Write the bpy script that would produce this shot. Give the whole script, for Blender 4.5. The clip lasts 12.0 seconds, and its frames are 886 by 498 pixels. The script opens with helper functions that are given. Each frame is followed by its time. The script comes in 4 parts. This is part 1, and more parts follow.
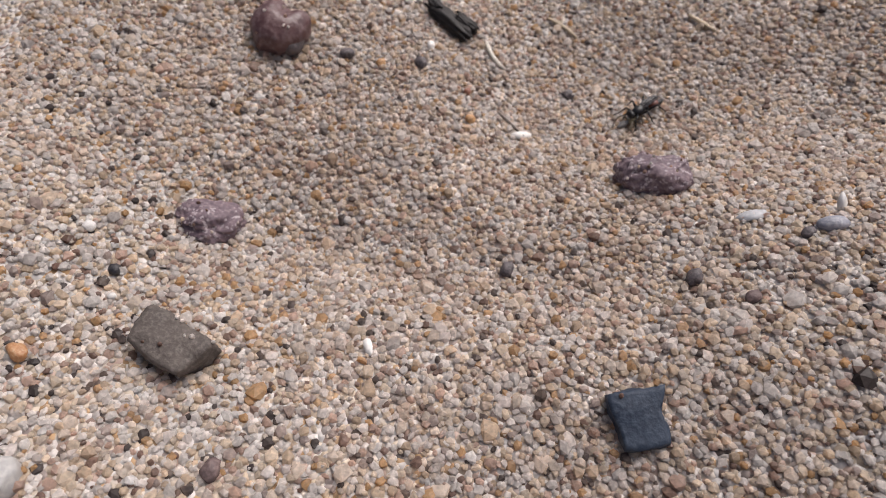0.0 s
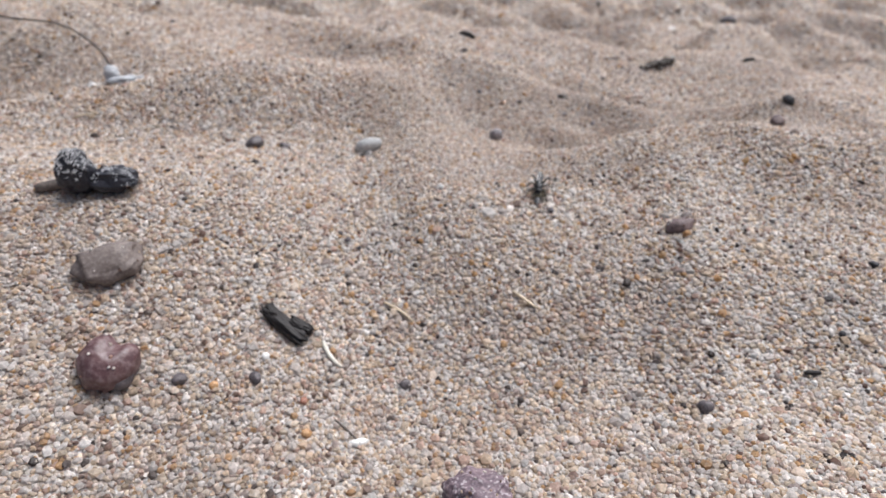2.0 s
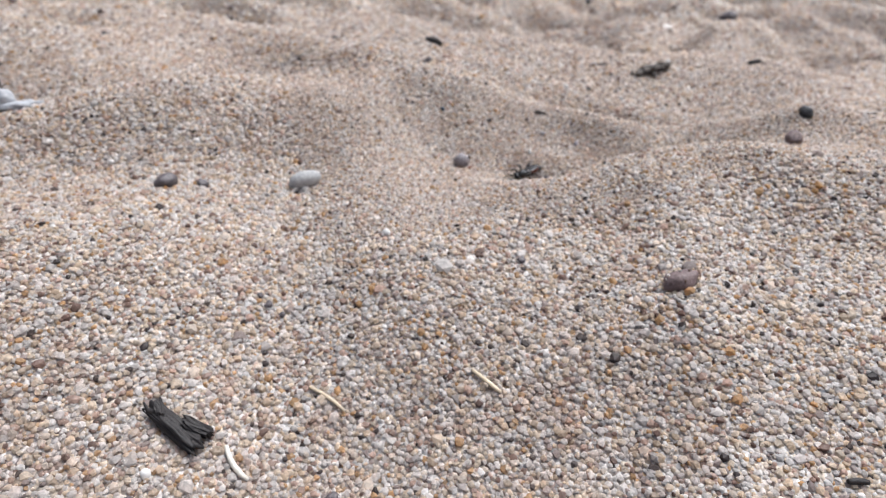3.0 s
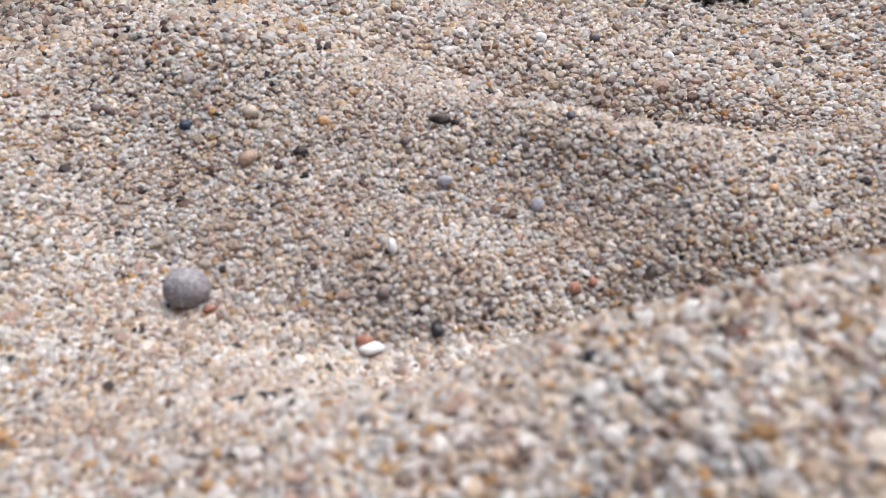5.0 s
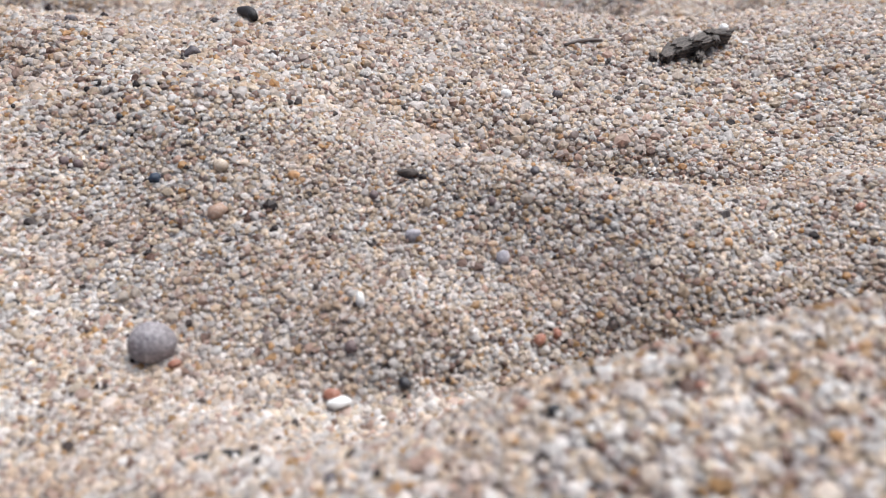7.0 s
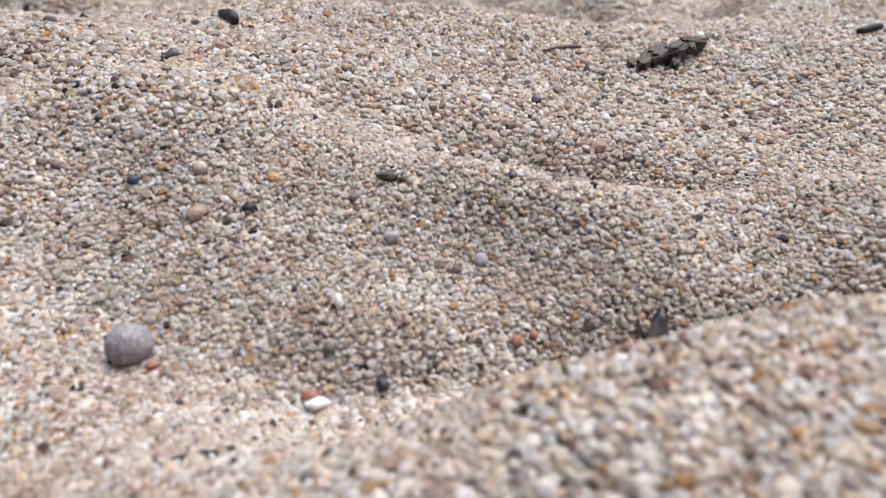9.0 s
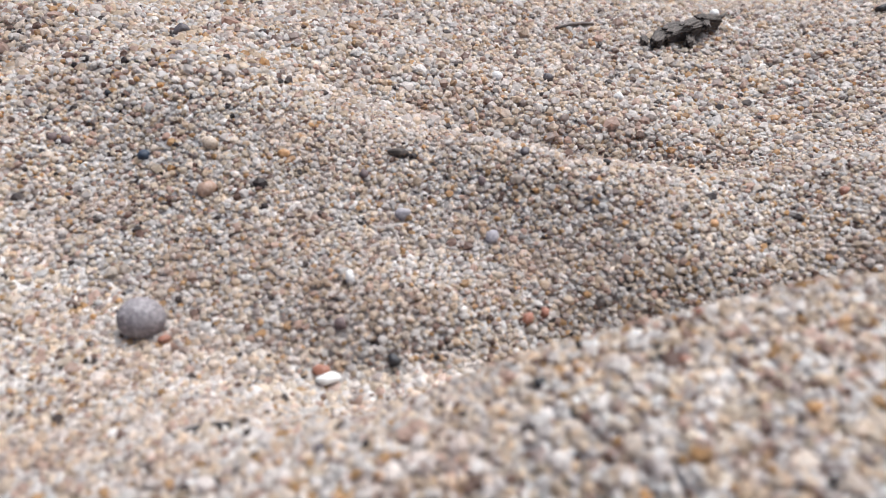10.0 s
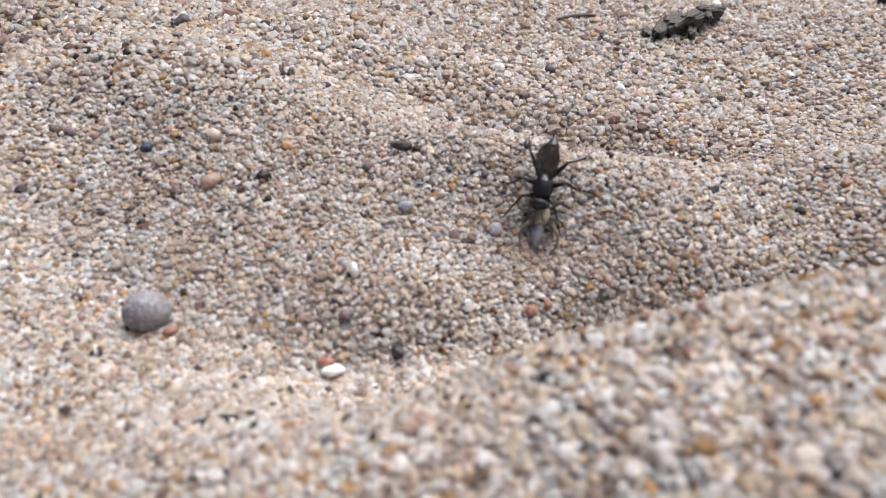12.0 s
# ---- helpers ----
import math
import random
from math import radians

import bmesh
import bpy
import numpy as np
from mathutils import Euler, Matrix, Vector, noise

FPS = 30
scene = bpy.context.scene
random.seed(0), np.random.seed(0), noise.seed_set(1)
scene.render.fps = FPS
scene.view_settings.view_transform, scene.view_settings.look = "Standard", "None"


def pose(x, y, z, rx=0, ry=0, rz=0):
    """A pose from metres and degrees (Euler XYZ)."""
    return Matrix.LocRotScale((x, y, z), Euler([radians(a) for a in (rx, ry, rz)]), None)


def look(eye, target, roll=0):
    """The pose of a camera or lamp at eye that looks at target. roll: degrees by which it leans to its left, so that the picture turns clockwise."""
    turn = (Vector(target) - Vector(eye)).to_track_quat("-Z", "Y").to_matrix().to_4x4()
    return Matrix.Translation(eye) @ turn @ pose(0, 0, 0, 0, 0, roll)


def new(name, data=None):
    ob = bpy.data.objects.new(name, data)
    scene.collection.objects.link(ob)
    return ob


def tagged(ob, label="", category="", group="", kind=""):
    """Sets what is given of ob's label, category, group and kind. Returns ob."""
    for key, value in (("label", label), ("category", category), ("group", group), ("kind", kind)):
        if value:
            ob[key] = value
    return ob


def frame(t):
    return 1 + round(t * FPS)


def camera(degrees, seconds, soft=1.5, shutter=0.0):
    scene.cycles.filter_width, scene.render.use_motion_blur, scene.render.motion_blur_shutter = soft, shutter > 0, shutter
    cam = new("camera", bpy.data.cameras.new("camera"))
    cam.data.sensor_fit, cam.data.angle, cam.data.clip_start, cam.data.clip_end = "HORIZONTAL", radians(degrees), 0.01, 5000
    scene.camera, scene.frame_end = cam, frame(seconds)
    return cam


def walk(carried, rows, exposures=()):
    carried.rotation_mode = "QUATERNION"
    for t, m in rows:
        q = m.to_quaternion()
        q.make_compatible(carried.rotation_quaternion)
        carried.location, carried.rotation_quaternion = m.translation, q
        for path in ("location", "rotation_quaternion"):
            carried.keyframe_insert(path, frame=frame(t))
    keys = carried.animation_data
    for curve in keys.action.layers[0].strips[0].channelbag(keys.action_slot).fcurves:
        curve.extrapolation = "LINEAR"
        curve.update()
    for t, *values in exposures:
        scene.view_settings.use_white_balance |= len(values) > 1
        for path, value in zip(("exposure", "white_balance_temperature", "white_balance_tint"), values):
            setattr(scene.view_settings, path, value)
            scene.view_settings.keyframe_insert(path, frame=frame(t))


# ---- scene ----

MM = 0.001

# ---- camera: seconds, place in millimetres, turn in degrees ----
cam = camera(69.3, 12.0, soft=1.0)
cam.data.dof.use_dof = True
cam.data.dof.focus_distance = 49 * MM
cam.data.dof.aperture_fstop = 54.0
PATH = [
    (0.0, 0.00, 0.00, 60.00, 50.00, -0.00, 0.00),
    (0.5, 2.70, 2.65, 64.26, 51.49, 1.01, -1.91),
    (1.0, 5.98, 5.16, 67.51, 53.59, 0.79, -4.03),
    (1.5, 8.36, 7.49, 72.73, 56.88, 0.62, -5.66),
    (2.0, 11.41, 10.69, 80.01, 58.41, 0.72, -8.06),
    (2.5, 13.42, 12.93, 81.95, 59.28, 0.76, -9.89),
    (2.7, 15.43, 16.88, 80.66, 59.39, 0.91, -9.88),
    (3.1, 22.16, 32.08, 75.51, 57.82, 2.25, -7.96),
    (3.5, 31.33, 52.81, 68.49, 55.68, 4.07, -5.34),
    (3.9, 41.11, 74.92, 61.00, 53.40, 6.02, -2.54),
    (4.3, 46.01, 85.98, 57.25, 52.26, 7.00, -1.15),
    (4.5, 46.77, 86.09, 57.33, 50.69, 7.39, -3.49),
    (5.0, 47.16, 86.31, 57.79, 54.06, 6.66, -5.50),
    (5.5, 46.69, 86.00, 57.90, 55.01, 5.58, -5.78),
    (6.0, 46.96, 86.31, 58.27, 56.25, 5.54, -6.22),
    (6.5, 47.14, 86.30, 58.56, 58.02, 5.35, -6.96),
    (7.0, 47.38, 86.09, 58.54, 57.68, 5.25, -7.73),
    (7.5, 47.55, 85.98, 58.70, 56.62, 4.94, -8.24),
    (9.3, 47.66, 85.63, 58.65, 58.02, 4.38, -8.91),
    (9.5, 47.66, 85.63, 58.55, 56.27, 4.38, -8.71),
    (10.0, 47.32, 85.67, 58.28, 56.48, 4.37, -8.24),
    (10.5, 46.96, 85.53, 58.19, 54.48, 4.30, -7.81),
    (11.0, 47.03, 85.66, 58.33, 55.97, 4.38, -8.03),
    (11.5, 46.97, 85.54, 58.17, 55.51, 4.17, -8.09),
    (12.0, 47.06, 85.68, 58.48, 55.61, 4.27, -8.34),
]
EXPOSURE = [(0.0, -0.64, 6420, 13), (1.0, -0.54, 6220, 11), (2.5, -0.18, 5850, 7), (4.5, -0.12, 5840, 7), (12.0, -0.12, 5840, 7)]
walk(cam, [(t, pose(x * MM, y * MM, z * MM, a, b, c)) for t, x, y, z, a, b, c in PATH], EXPOSURE)

# ---- light: bright thin overcast, the veiled sun ahead and to the right ----
SUN_TURN, SUN_HEIGHT = 59.0, 64.0
world = bpy.data.worlds.new("sky")
scene.world = world
world.use_nodes = True
wn = world.node_tree
sky = wn.nodes.new("ShaderNodeTexSky")
sky.sky_type, sky.sun_disc = "NISHITA", False
sky.sun_elevation, sky.sun_rotation = radians(SUN_HEIGHT), radians(SUN_TURN)
sky.air_density, sky.dust_density, sky.ozone_density = 0.5, 8.0, 0.0
wn.nodes["Background"].inputs["Strength"].default_value = 0.15
wn.links.new(sky.outputs["Color"], wn.nodes["Background"].inputs["Color"])
sun = new("sun", bpy.data.lights.new("sun", "SUN"))
sun.data.energy, sun.data.angle, sun.data.color = 3.8, radians(50), (1.0, 0.985, 0.97)
sx, cx_ = math.sin(radians(SUN_TURN)), math.cos(radians(SUN_TURN))
ch, sh = math.cos(radians(SUN_HEIGHT)), math.sin(radians(SUN_HEIGHT))
sun.matrix_world = look((sx * ch, cx_ * ch, sh), (0, 0, 0))


# ---- materials ----
def shader(name):
    m = bpy.data.materials.new(name)
    m.use_nodes = True
    return m, m.node_tree, m.node_tree.nodes["Principled BSDF"]


def node(tree, kind, **values):
    n = tree.nodes.new(kind)
    for key, value in values.items():
        n.inputs[key].default_value = value
    return n


def ramp(tree, stops, hard=False):
    n = tree.nodes.new("ShaderNodeValToRGB")
    n.color_ramp.interpolation = "CONSTANT" if hard else "LINEAR"
    els = n.color_ramp.elements
    while len(els) < len(stops):
        els.new(0.5)
    for el, (at, colour) in zip(els, stops):
        el.position, el.color = at, (*colour, 1)
    return n


SAND = [
    (0.00, (0.77, 0.735, 0.705)), (0.22, (0.76, 0.685, 0.61)), (0.36, (0.72, 0.635, 0.535)), (0.48, (0.68, 0.64, 0.615)),
    (0.58, (0.66, 0.555, 0.445)), (0.70, (0.56, 0.435, 0.375)), (0.78, (0.44, 0.38, 0.355)), (0.83, (0.79, 0.765, 0.74)),
    (0.88, (0.55, 0.385, 0.24)), (0.925, (0.23, 0.16, 0.135)), (0.958, (0.06, 0.05, 0.05)), (0.982, (0.86, 0.84, 0.82)),
]


def sand_tint(tree, chance):
    """Grain colours by chance, with a little spread of value inside each kind."""
    pick = ramp(tree, SAND, hard=True)
    tree.links.new(chance, pick.inputs["Fac"])
    spread = tree.nodes.new("ShaderNodeMath")
    spread.operation = "MULTIPLY"
    spread.inputs[1].default_value = 97.3
    tree.links.new(chance, spread.inputs[0])
    frac = tree.nodes.new("ShaderNodeMath")
    frac.operation = "FRACT"
    tree.links.new(spread.outputs[0], frac.inputs[0])
    value = node(tree, "ShaderNodeMapRange", **{"To Min": 0.84, "To Max": 1.24})
    tree.links.new(frac.outputs[0], value.inputs["Value"])
    hsv = tree.nodes.new("ShaderNodeHueSaturation")
    hsv.inputs["Saturation"].default_value = 1.22
    tree.links.new(value.outputs["Result"], hsv.inputs["Value"])
    # stained patches a few grains wide: iron-tinted here, clear there
    co = tree.nodes.new("ShaderNodeTexCoord")
    cloud = node(tree, "ShaderNodeTexNoise", Scale=330.0, Detail=4.0, Roughness=0.6)
    tree.links.new(co.outputs["Object"], cloud.inputs["Vector"])
    iron = ramp(tree, [(0.0, (0.68, 0.66, 0.66)), (0.55, (0.60, 0.49, 0.42)), (1.0, (0.44, 0.28, 0.18))])
    tree.links.new(cloud.outputs["Fac"], iron.inputs["Fac"])
    share = node(tree, "ShaderNodeMapRange", **{"From Min": 0.50, "From Max": 0.70, "To Min": 0.05, "To Max": 0.46})
    tree.links.new(cloud.outputs["Fac"], share.inputs["Value"])
    # broad drifts where browner sand lies on top
    drift = node(tree, "ShaderNodeTexNoise", Scale=24.0, Detail=2.0)
    tree.links.new(co.outputs["Object"], drift.inputs["Vector"])
    brown = node(tree, "ShaderNodeMapRange", **{"From Min": 0.42, "From Max": 0.66, "To Min": -0.04, "To Max": 0.14})
    tree.links.new(drift.outputs["Fac"], brown.inputs["Value"])
    both = tree.nodes.new("ShaderNodeMath")
    both.operation, both.use_clamp = "ADD", True
    tree.links.new(share.outputs["Result"], both.inputs[0])
    tree.links.new(brown.outputs["Result"], both.inputs[1])
    stain_or_shade = tree.nodes.new("ShaderNodeMix")
    stain_or_shade.data_type = "RGBA"
    tree.links.new(both.outputs[0], stain_or_shade.inputs["Factor"])
    tree.links.new(pick.outputs["Color"], stain_or_shade.inputs["A"])
    tree.links.new(iron.outputs["Color"], stain_or_shade.inputs["B"])
    tree.links.new(stain_or_shade.outputs["Result"], hsv.inputs["Color"])
    return hsv.outputs["Color"], frac.outputs[0]


def grain_material():
    m, tree, b = shader("quartz sand grains")
    geo = tree.nodes.new("ShaderNodeNewGeometry")
    colour, chance = sand_tint(tree, geo.outputs["Random Per Island"])
    tree.links.new(colour, b.inputs["Base Color"])
    # clear and cloudy parts inside each grain
    inside = tree.nodes.new("ShaderNodeTexCoord")
    cloudy = node(tree, "ShaderNodeTexNoise", Scale=2600.0, Detail=2.0, Roughness=0.6)
    tree.links.new(inside.outputs["Object"], cloudy.inputs["Vector"])
    clear = node(tree, "ShaderNodeMapRange", **{"From Min": 0.32, "From Max": 0.68, "To Min": 0.8, "To Max": 1.16})
    tree.links.new(cloudy.outputs["Fac"], clear.inputs["Value"])
    depth = tree.nodes.new("ShaderNodeHueSaturation")
    tree.links.new(clear.outputs["Result"], depth.inputs["Value"])
    tree.links.new(colour, depth.inputs["Color"])
    colour = depth.outputs["Color"]
    tree.links.new(colour, b.inputs["Base Color"])
    rough = node(tree, "ShaderNodeMapRange", **{"To Min": 0.1, "To Max": 0.45})
    tree.links.new(chance, rough.inputs["Value"])
    tree.links.new(rough.outputs["Result"], b.inputs["Roughness"])
    spots = node(tree, "ShaderNodeTexNoise", Scale=4200.0, Detail=3.0)
    co = tree.nodes.new("ShaderNodeTexCoord")
    tree.links.new(co.outputs["Object"], spots.inputs["Vector"])
    bump = node(tree, "ShaderNodeBump", Strength=0.35, Distance=0.00006)
    tree.links.new(spots.outputs["Fac"], bump.inputs["Height"])
    # light spreads through a grain and its neighbours, so the body is lit by the lie of the bed and only the gloss by the facets
    lie = tree.nodes.new("ShaderNodeAttribute")
    lie.attribute_name = "lie"
    share = tree.nodes.new("ShaderNodeVectorMath")
    share.operation = "SCALE"
    share.inputs["Scale"].default_value = 0.6
    tree.links.new(lie.outputs["Vector"], share.inputs[0])
    facet = tree.nodes.new("ShaderNodeVectorMath")
    facet.operation = "SCALE"
    facet.inputs["Scale"].default_value = 0.4
    tree.links.new(bump.outputs["Normal"], facet.inputs[0])
    soft = tree.nodes.new("ShaderNodeVectorMath")
    soft.operation = "ADD"
    tree.links.new(share.outputs["Vector"], soft.inputs[0])
    tree.links.new(facet.outputs["Vector"], soft.inputs[1])
    body = tree.nodes.new("ShaderNodeVectorMath")
    body.operation = "NORMALIZE"
    tree.links.new(soft.outputs["Vector"], body.inputs[0])
    tree.links.new(body.outputs["Vector"], b.inputs["Normal"])
    b.inputs["Specular IOR Level"].default_value = 0.15
    b.inputs["Coat Weight"].default_value = 0.35
    b.inputs["Coat Roughness"].default_value = 0.12
    tree.links.new(bump.outputs["Normal"], b.inputs["Coat Normal"])
    # light passes through thin quartz: part of the reflection is a glow from behind
    thin = tree.nodes.new("ShaderNodeBsdfTranslucent")
    tree.links.new(colour, thin.inputs["Color"])
    mix = node(tree, "ShaderNodeMixShader", Fac=0.6)
    tree.links.new(b.outputs[0], mix.inputs[1])
    tree.links.new(thin.outputs[0], mix.inputs[2])
    tree.links.new(mix.outputs[0], tree.nodes["Material Output"].inputs["Surface"])
    return m


def bed_material():
    m, tree, b = shader("packed sand")
    co = tree.nodes.new("ShaderNodeTexCoord")
    cells = node(tree, "ShaderNodeTexVoronoi", Scale=1900.0)
    tree.links.new(co.outputs["Object"], cells.inputs["Vector"])
    sep = tree.nodes.new("ShaderNodeSeparateColor")
    tree.links.new(cells.outputs["Color"], sep.inputs["Color"])
    colour, chance = sand_tint(tree, sep.outputs["Red"])
    big = node(tree, "ShaderNodeTexNoise", Scale=60.0, Detail=4.0)
    tree.links.new(co.outputs["Object"], big.inputs["Vector"])
    # patchy tone, dimmed overall to put the shade between grains into the colour
    stain_or_shade = node(tree, "ShaderNodeMapRange", **{"From Min": 0.3, "From Max": 0.7, "To Min": 0.6, "To Max": 0.8})
    tree.links.new(big.outputs["Fac"], stain_or_shade.inputs["Value"])
    hsv = tree.nodes.new("ShaderNodeHueSaturation")
    tree.links.new(stain_or_shade.outputs["Result"], hsv.inputs["Value"])
    tree.links.new(colour, hsv.inputs["Color"])
    tree.links.new(hsv.outputs["Color"], b.inputs["Base Color"])
    b.inputs["Roughness"].default_value = 0.6
    bump = node(tree, "ShaderNodeBump", Strength=1.0, Distance=0.0004)
    bump.invert = True
    tree.links.new(cells.outputs["Distance"], bump.inputs["Height"])
    tree.links.new(bump.outputs["Normal"], b.inputs["Normal"])
    return m


def stone_material(name, base, second, third, scale=500.0, rough=0.55, speck=None, speck_share=0.62):
    """Mottled stone: two tones in patches, a third in grain, and specks."""
    m, tree, b = shader(name)
    co = tree.nodes.new("ShaderNodeTexCoord")
    patch = node(tree, "ShaderNodeTexNoise", Scale=scale, Detail=6.0, Roughness=0.65)
    fine = node(tree, "ShaderNodeTexNoise", Scale=scale * 7, Detail=3.0)
    tree.links.new(co.outputs["Object"], patch.inputs["Vector"])
    tree.links.new(co.outputs["Object"], fine.inputs["Vector"])
    two = ramp(tree, [(0.38, base), (0.62, second)])
    tree.links.new(patch.outputs["Fac"], two.inputs["Fac"])
    mix = tree.nodes.new("ShaderNodeMix")
    mix.data_type = "RGBA"
    mix.inputs["B"].default_value = (*third, 1)
    grain = ramp(tree, [(0.45, (0, 0, 0)), (0.75, (1, 1, 1))])
    tree.links.new(fine.outputs["Fac"], grain.inputs["Fac"])
    tree.links.new(grain.outputs["Color"], mix.inputs["Factor"])
    tree.links.new(two.outputs["Color"], mix.inputs["A"])
    out = mix.outputs["Result"]
    if speck:
        dots = node(tree, "ShaderNodeTexVoronoi", Scale=scale * 11)
        tree.links.new(co.outputs["Object"], dots.inputs["Vector"])
        sep = tree.nodes.new("ShaderNodeSeparateColor")
        tree.links.new(dots.outputs["Color"], sep.inputs["Color"])
        gate = tree.nodes.new("ShaderNodeMath")
        gate.operation = "GREATER_THAN"
        gate.inputs[1].default_value = speck_share
        tree.links.new(sep.outputs["Red"], gate.inputs[0])
        top = tree.nodes.new("ShaderNodeMix")
        top.data_type = "RGBA"
        top.inputs["B"].default_value = (*speck, 1)
        tree.links.new(gate.outputs[0], top.inputs["Factor"])
        tree.links.new(out, top.inputs["A"])
        out = top.outputs["Result"]
    tree.links.new(out, b.inputs["Base Color"])
    wear = node(tree, "ShaderNodeMapRange", **{"To Min": rough - 0.15, "To Max": rough + 0.2})
    tree.links.new(patch.outputs["Fac"], wear.inputs["Value"])
    tree.links.new(wear.outputs["Result"], b.inputs["Roughness"])
    bump = node(tree, "ShaderNodeBump", Strength=0.5, Distance=0.00012)
    tree.links.new(fine.outputs["Fac"], bump.inputs["Height"])
    tree.links.new(bump.outputs["Normal"], b.inputs["Normal"])
    return m


def plain(name, colour, second, rough=0.5, scale=2500.0, coat=0.0):
    """Small things: two close tones and a fine relief."""
    m, tree, b = shader(name)
    co = tree.nodes.new("ShaderNodeTexCoord")
    fine = node(tree, "ShaderNodeTexNoise", Scale=scale, Detail=4.0)
    tree.links.new(co.outputs["Object"], fine.inputs["Vector"])
    two = ramp(tree, [(0.35, colour), (0.65, second)])
    tree.links.new(fine.outputs["Fac"], two.inputs["Fac"])
    tree.links.new(two.outputs["Color"], b.inputs["Base Color"])
    b.inputs["Roughness"].default_value = rough
    b.inputs["Coat Weight"].default_value = coat
    bump = node(tree, "ShaderNodeBump", Strength=0.3, Distance=0.00005)
    tree.links.new(fine.outputs["Fac"], bump.inputs["Height"])
    tree.links.new(bump.outputs["Normal"], b.inputs["Normal"])
    return m


def wing_material():
    m, tree, b = shader("smoky wing membrane")
    co = tree.nodes.new("ShaderNodeTexCoord")
    fine = node(tree, "ShaderNodeTexNoise", Scale=900.0, Detail=3.0)
    tree.links.new(co.outputs["Object"], fine.inputs["Vector"])
    two = ramp(tree, [(0.3, (0.045, 0.04, 0.042)), (0.7, (0.09, 0.082, 0.084))])
    tree.links.new(fine.outputs["Fac"], two.inputs["Fac"])
    tree.links.new(two.outputs["Color"], b.inputs["Base Color"])
    b.inputs["Roughness"].default_value = 0.32
    b.inputs["Specular IOR Level"].default_value = 0.5
    b.inputs["Alpha"].default_value = 0.74
    return m


GRAINS, BED = grain_material(), bed_material()
RED_STONE = stone_material("red brown stone", (0.075, 0.034, 0.036), (0.12, 0.062, 0.062), (0.2, 0.14, 0.14), 260, 0.38)
PURPLE = stone_material("purple granite", (0.10, 0.07, 0.088), (0.16, 0.112, 0.13), (0.28, 0.21, 0.22), 420, 0.6, (0.36, 0.31, 0.32), 0.86)
OLIVE = stone_material("grey olive sandstone", (0.075, 0.062, 0.054), (0.11, 0.092, 0.08), (0.17, 0.145, 0.13), 480, 0.7)
TEAL = stone_material("blue green slate", (0.012, 0.022, 0.042), (0.022, 0.036, 0.062), (0.045, 0.062, 0.09), 420, 0.55)
DUN = stone_material("grey brown stone", (0.115, 0.090, 0.080), (0.165, 0.133, 0.118), (0.25, 0.205, 0.182), 420, 0.6)
PALE = stone_material("pale grey stone", (0.30, 0.30, 0.30), (0.40, 0.39, 0.38), (0.48, 0.47, 0.45), 300, 0.55)
SPECKLED = stone_material("speckled grey stone", (0.15, 0.13, 0.14), (0.25, 0.222, 0.228), (0.40, 0.37, 0.365), 900, 0.6, (0.17, 0.155, 0.165), 0.9)
MAUVE = stone_material("mauve brown stone", (0.09, 0.062, 0.062), (0.14, 0.095, 0.09), (0.22, 0.16, 0.15), 500, 0.6)
SLATE = stone_material("dark slate pebble", (0.065, 0.055, 0.06), (0.10, 0.085, 0.088), (0.16, 0.135, 0.135), 700, 0.5)
BLACKISH = stone_material("black pebble", (0.02, 0.02, 0.025), (0.035, 0.033, 0.035), (0.06, 0.055, 0.055), 700, 0.45)
BLUEGREY = stone_material("blue grey pebble", (0.22, 0.23, 0.27), (0.3, 0.3, 0.34), (0.4, 0.4, 0.43), 500, 0.5)
ORANGE = stone_material("orange quartz", (0.40, 0.20, 0.08), (0.47, 0.28, 0.13), (0.6, 0.4, 0.22), 800, 0.4)
AMBER = stone_material("dull amber quartz", (0.34, 0.15, 0.06), (0.42, 0.22, 0.10), (0.5, 0.34, 0.2), 800, 0.4)
RUST = stone_material("rusty red pebble", (0.26, 0.10, 0.06), (0.32, 0.15, 0.10), (0.4, 0.24, 0.18), 800, 0.5)
TAN = stone_material("tan pebble", (0.32, 0.20, 0.14), (0.37, 0.25, 0.18), (0.44, 0.33, 0.26), 800, 0.5)
LILAC = stone_material("lilac grey pebble", (0.27, 0.25, 0.27), (0.36, 0.335, 0.35), (0.45, 0.42, 0.43), 700, 0.55)
BUFF = stone_material("buff pebble", (0.42, 0.33, 0.24), (0.50, 0.40, 0.31), (0.56, 0.48, 0.40), 800, 0.5)
MILKY = stone_material("milky quartz", (0.62, 0.60, 0.57), (0.70, 0.68, 0.65), (0.78, 0.76, 0.74), 800, 0.35)
SHELL = plain("white shell", (0.74, 0.72, 0.68), (0.82, 0.80, 0.77), 0.35)
CHAR = stone_material("charred husk", (0.008, 0.008, 0.014), (0.014, 0.014, 0.022), (0.03, 0.03, 0.04), 600, 0.5)
CRUST = stone_material("white salt crust", (0.6, 0.6, 0.6), (0.72, 0.72, 0.72), (0.15, 0.15, 0.17), 900, 0.7)
BARK = stone_material("dark bark", (0.008, 0.006, 0.006), (0.014, 0.010, 0.010), (0.026, 0.02, 0.018), 700, 0.62)
DRY_BARK = stone_material("dry brown bark", (0.04, 0.031, 0.025), (0.075, 0.058, 0.047), (0.13, 0.105, 0.088), 500, 0.7)
STRAW = plain("dry straw", (0.48, 0.38, 0.26), (0.6, 0.5, 0.37), 0.5)
FIBRE = plain("bleached fibre", (0.6, 0.55, 0.47), (0.72, 0.68, 0.6), 0.5)
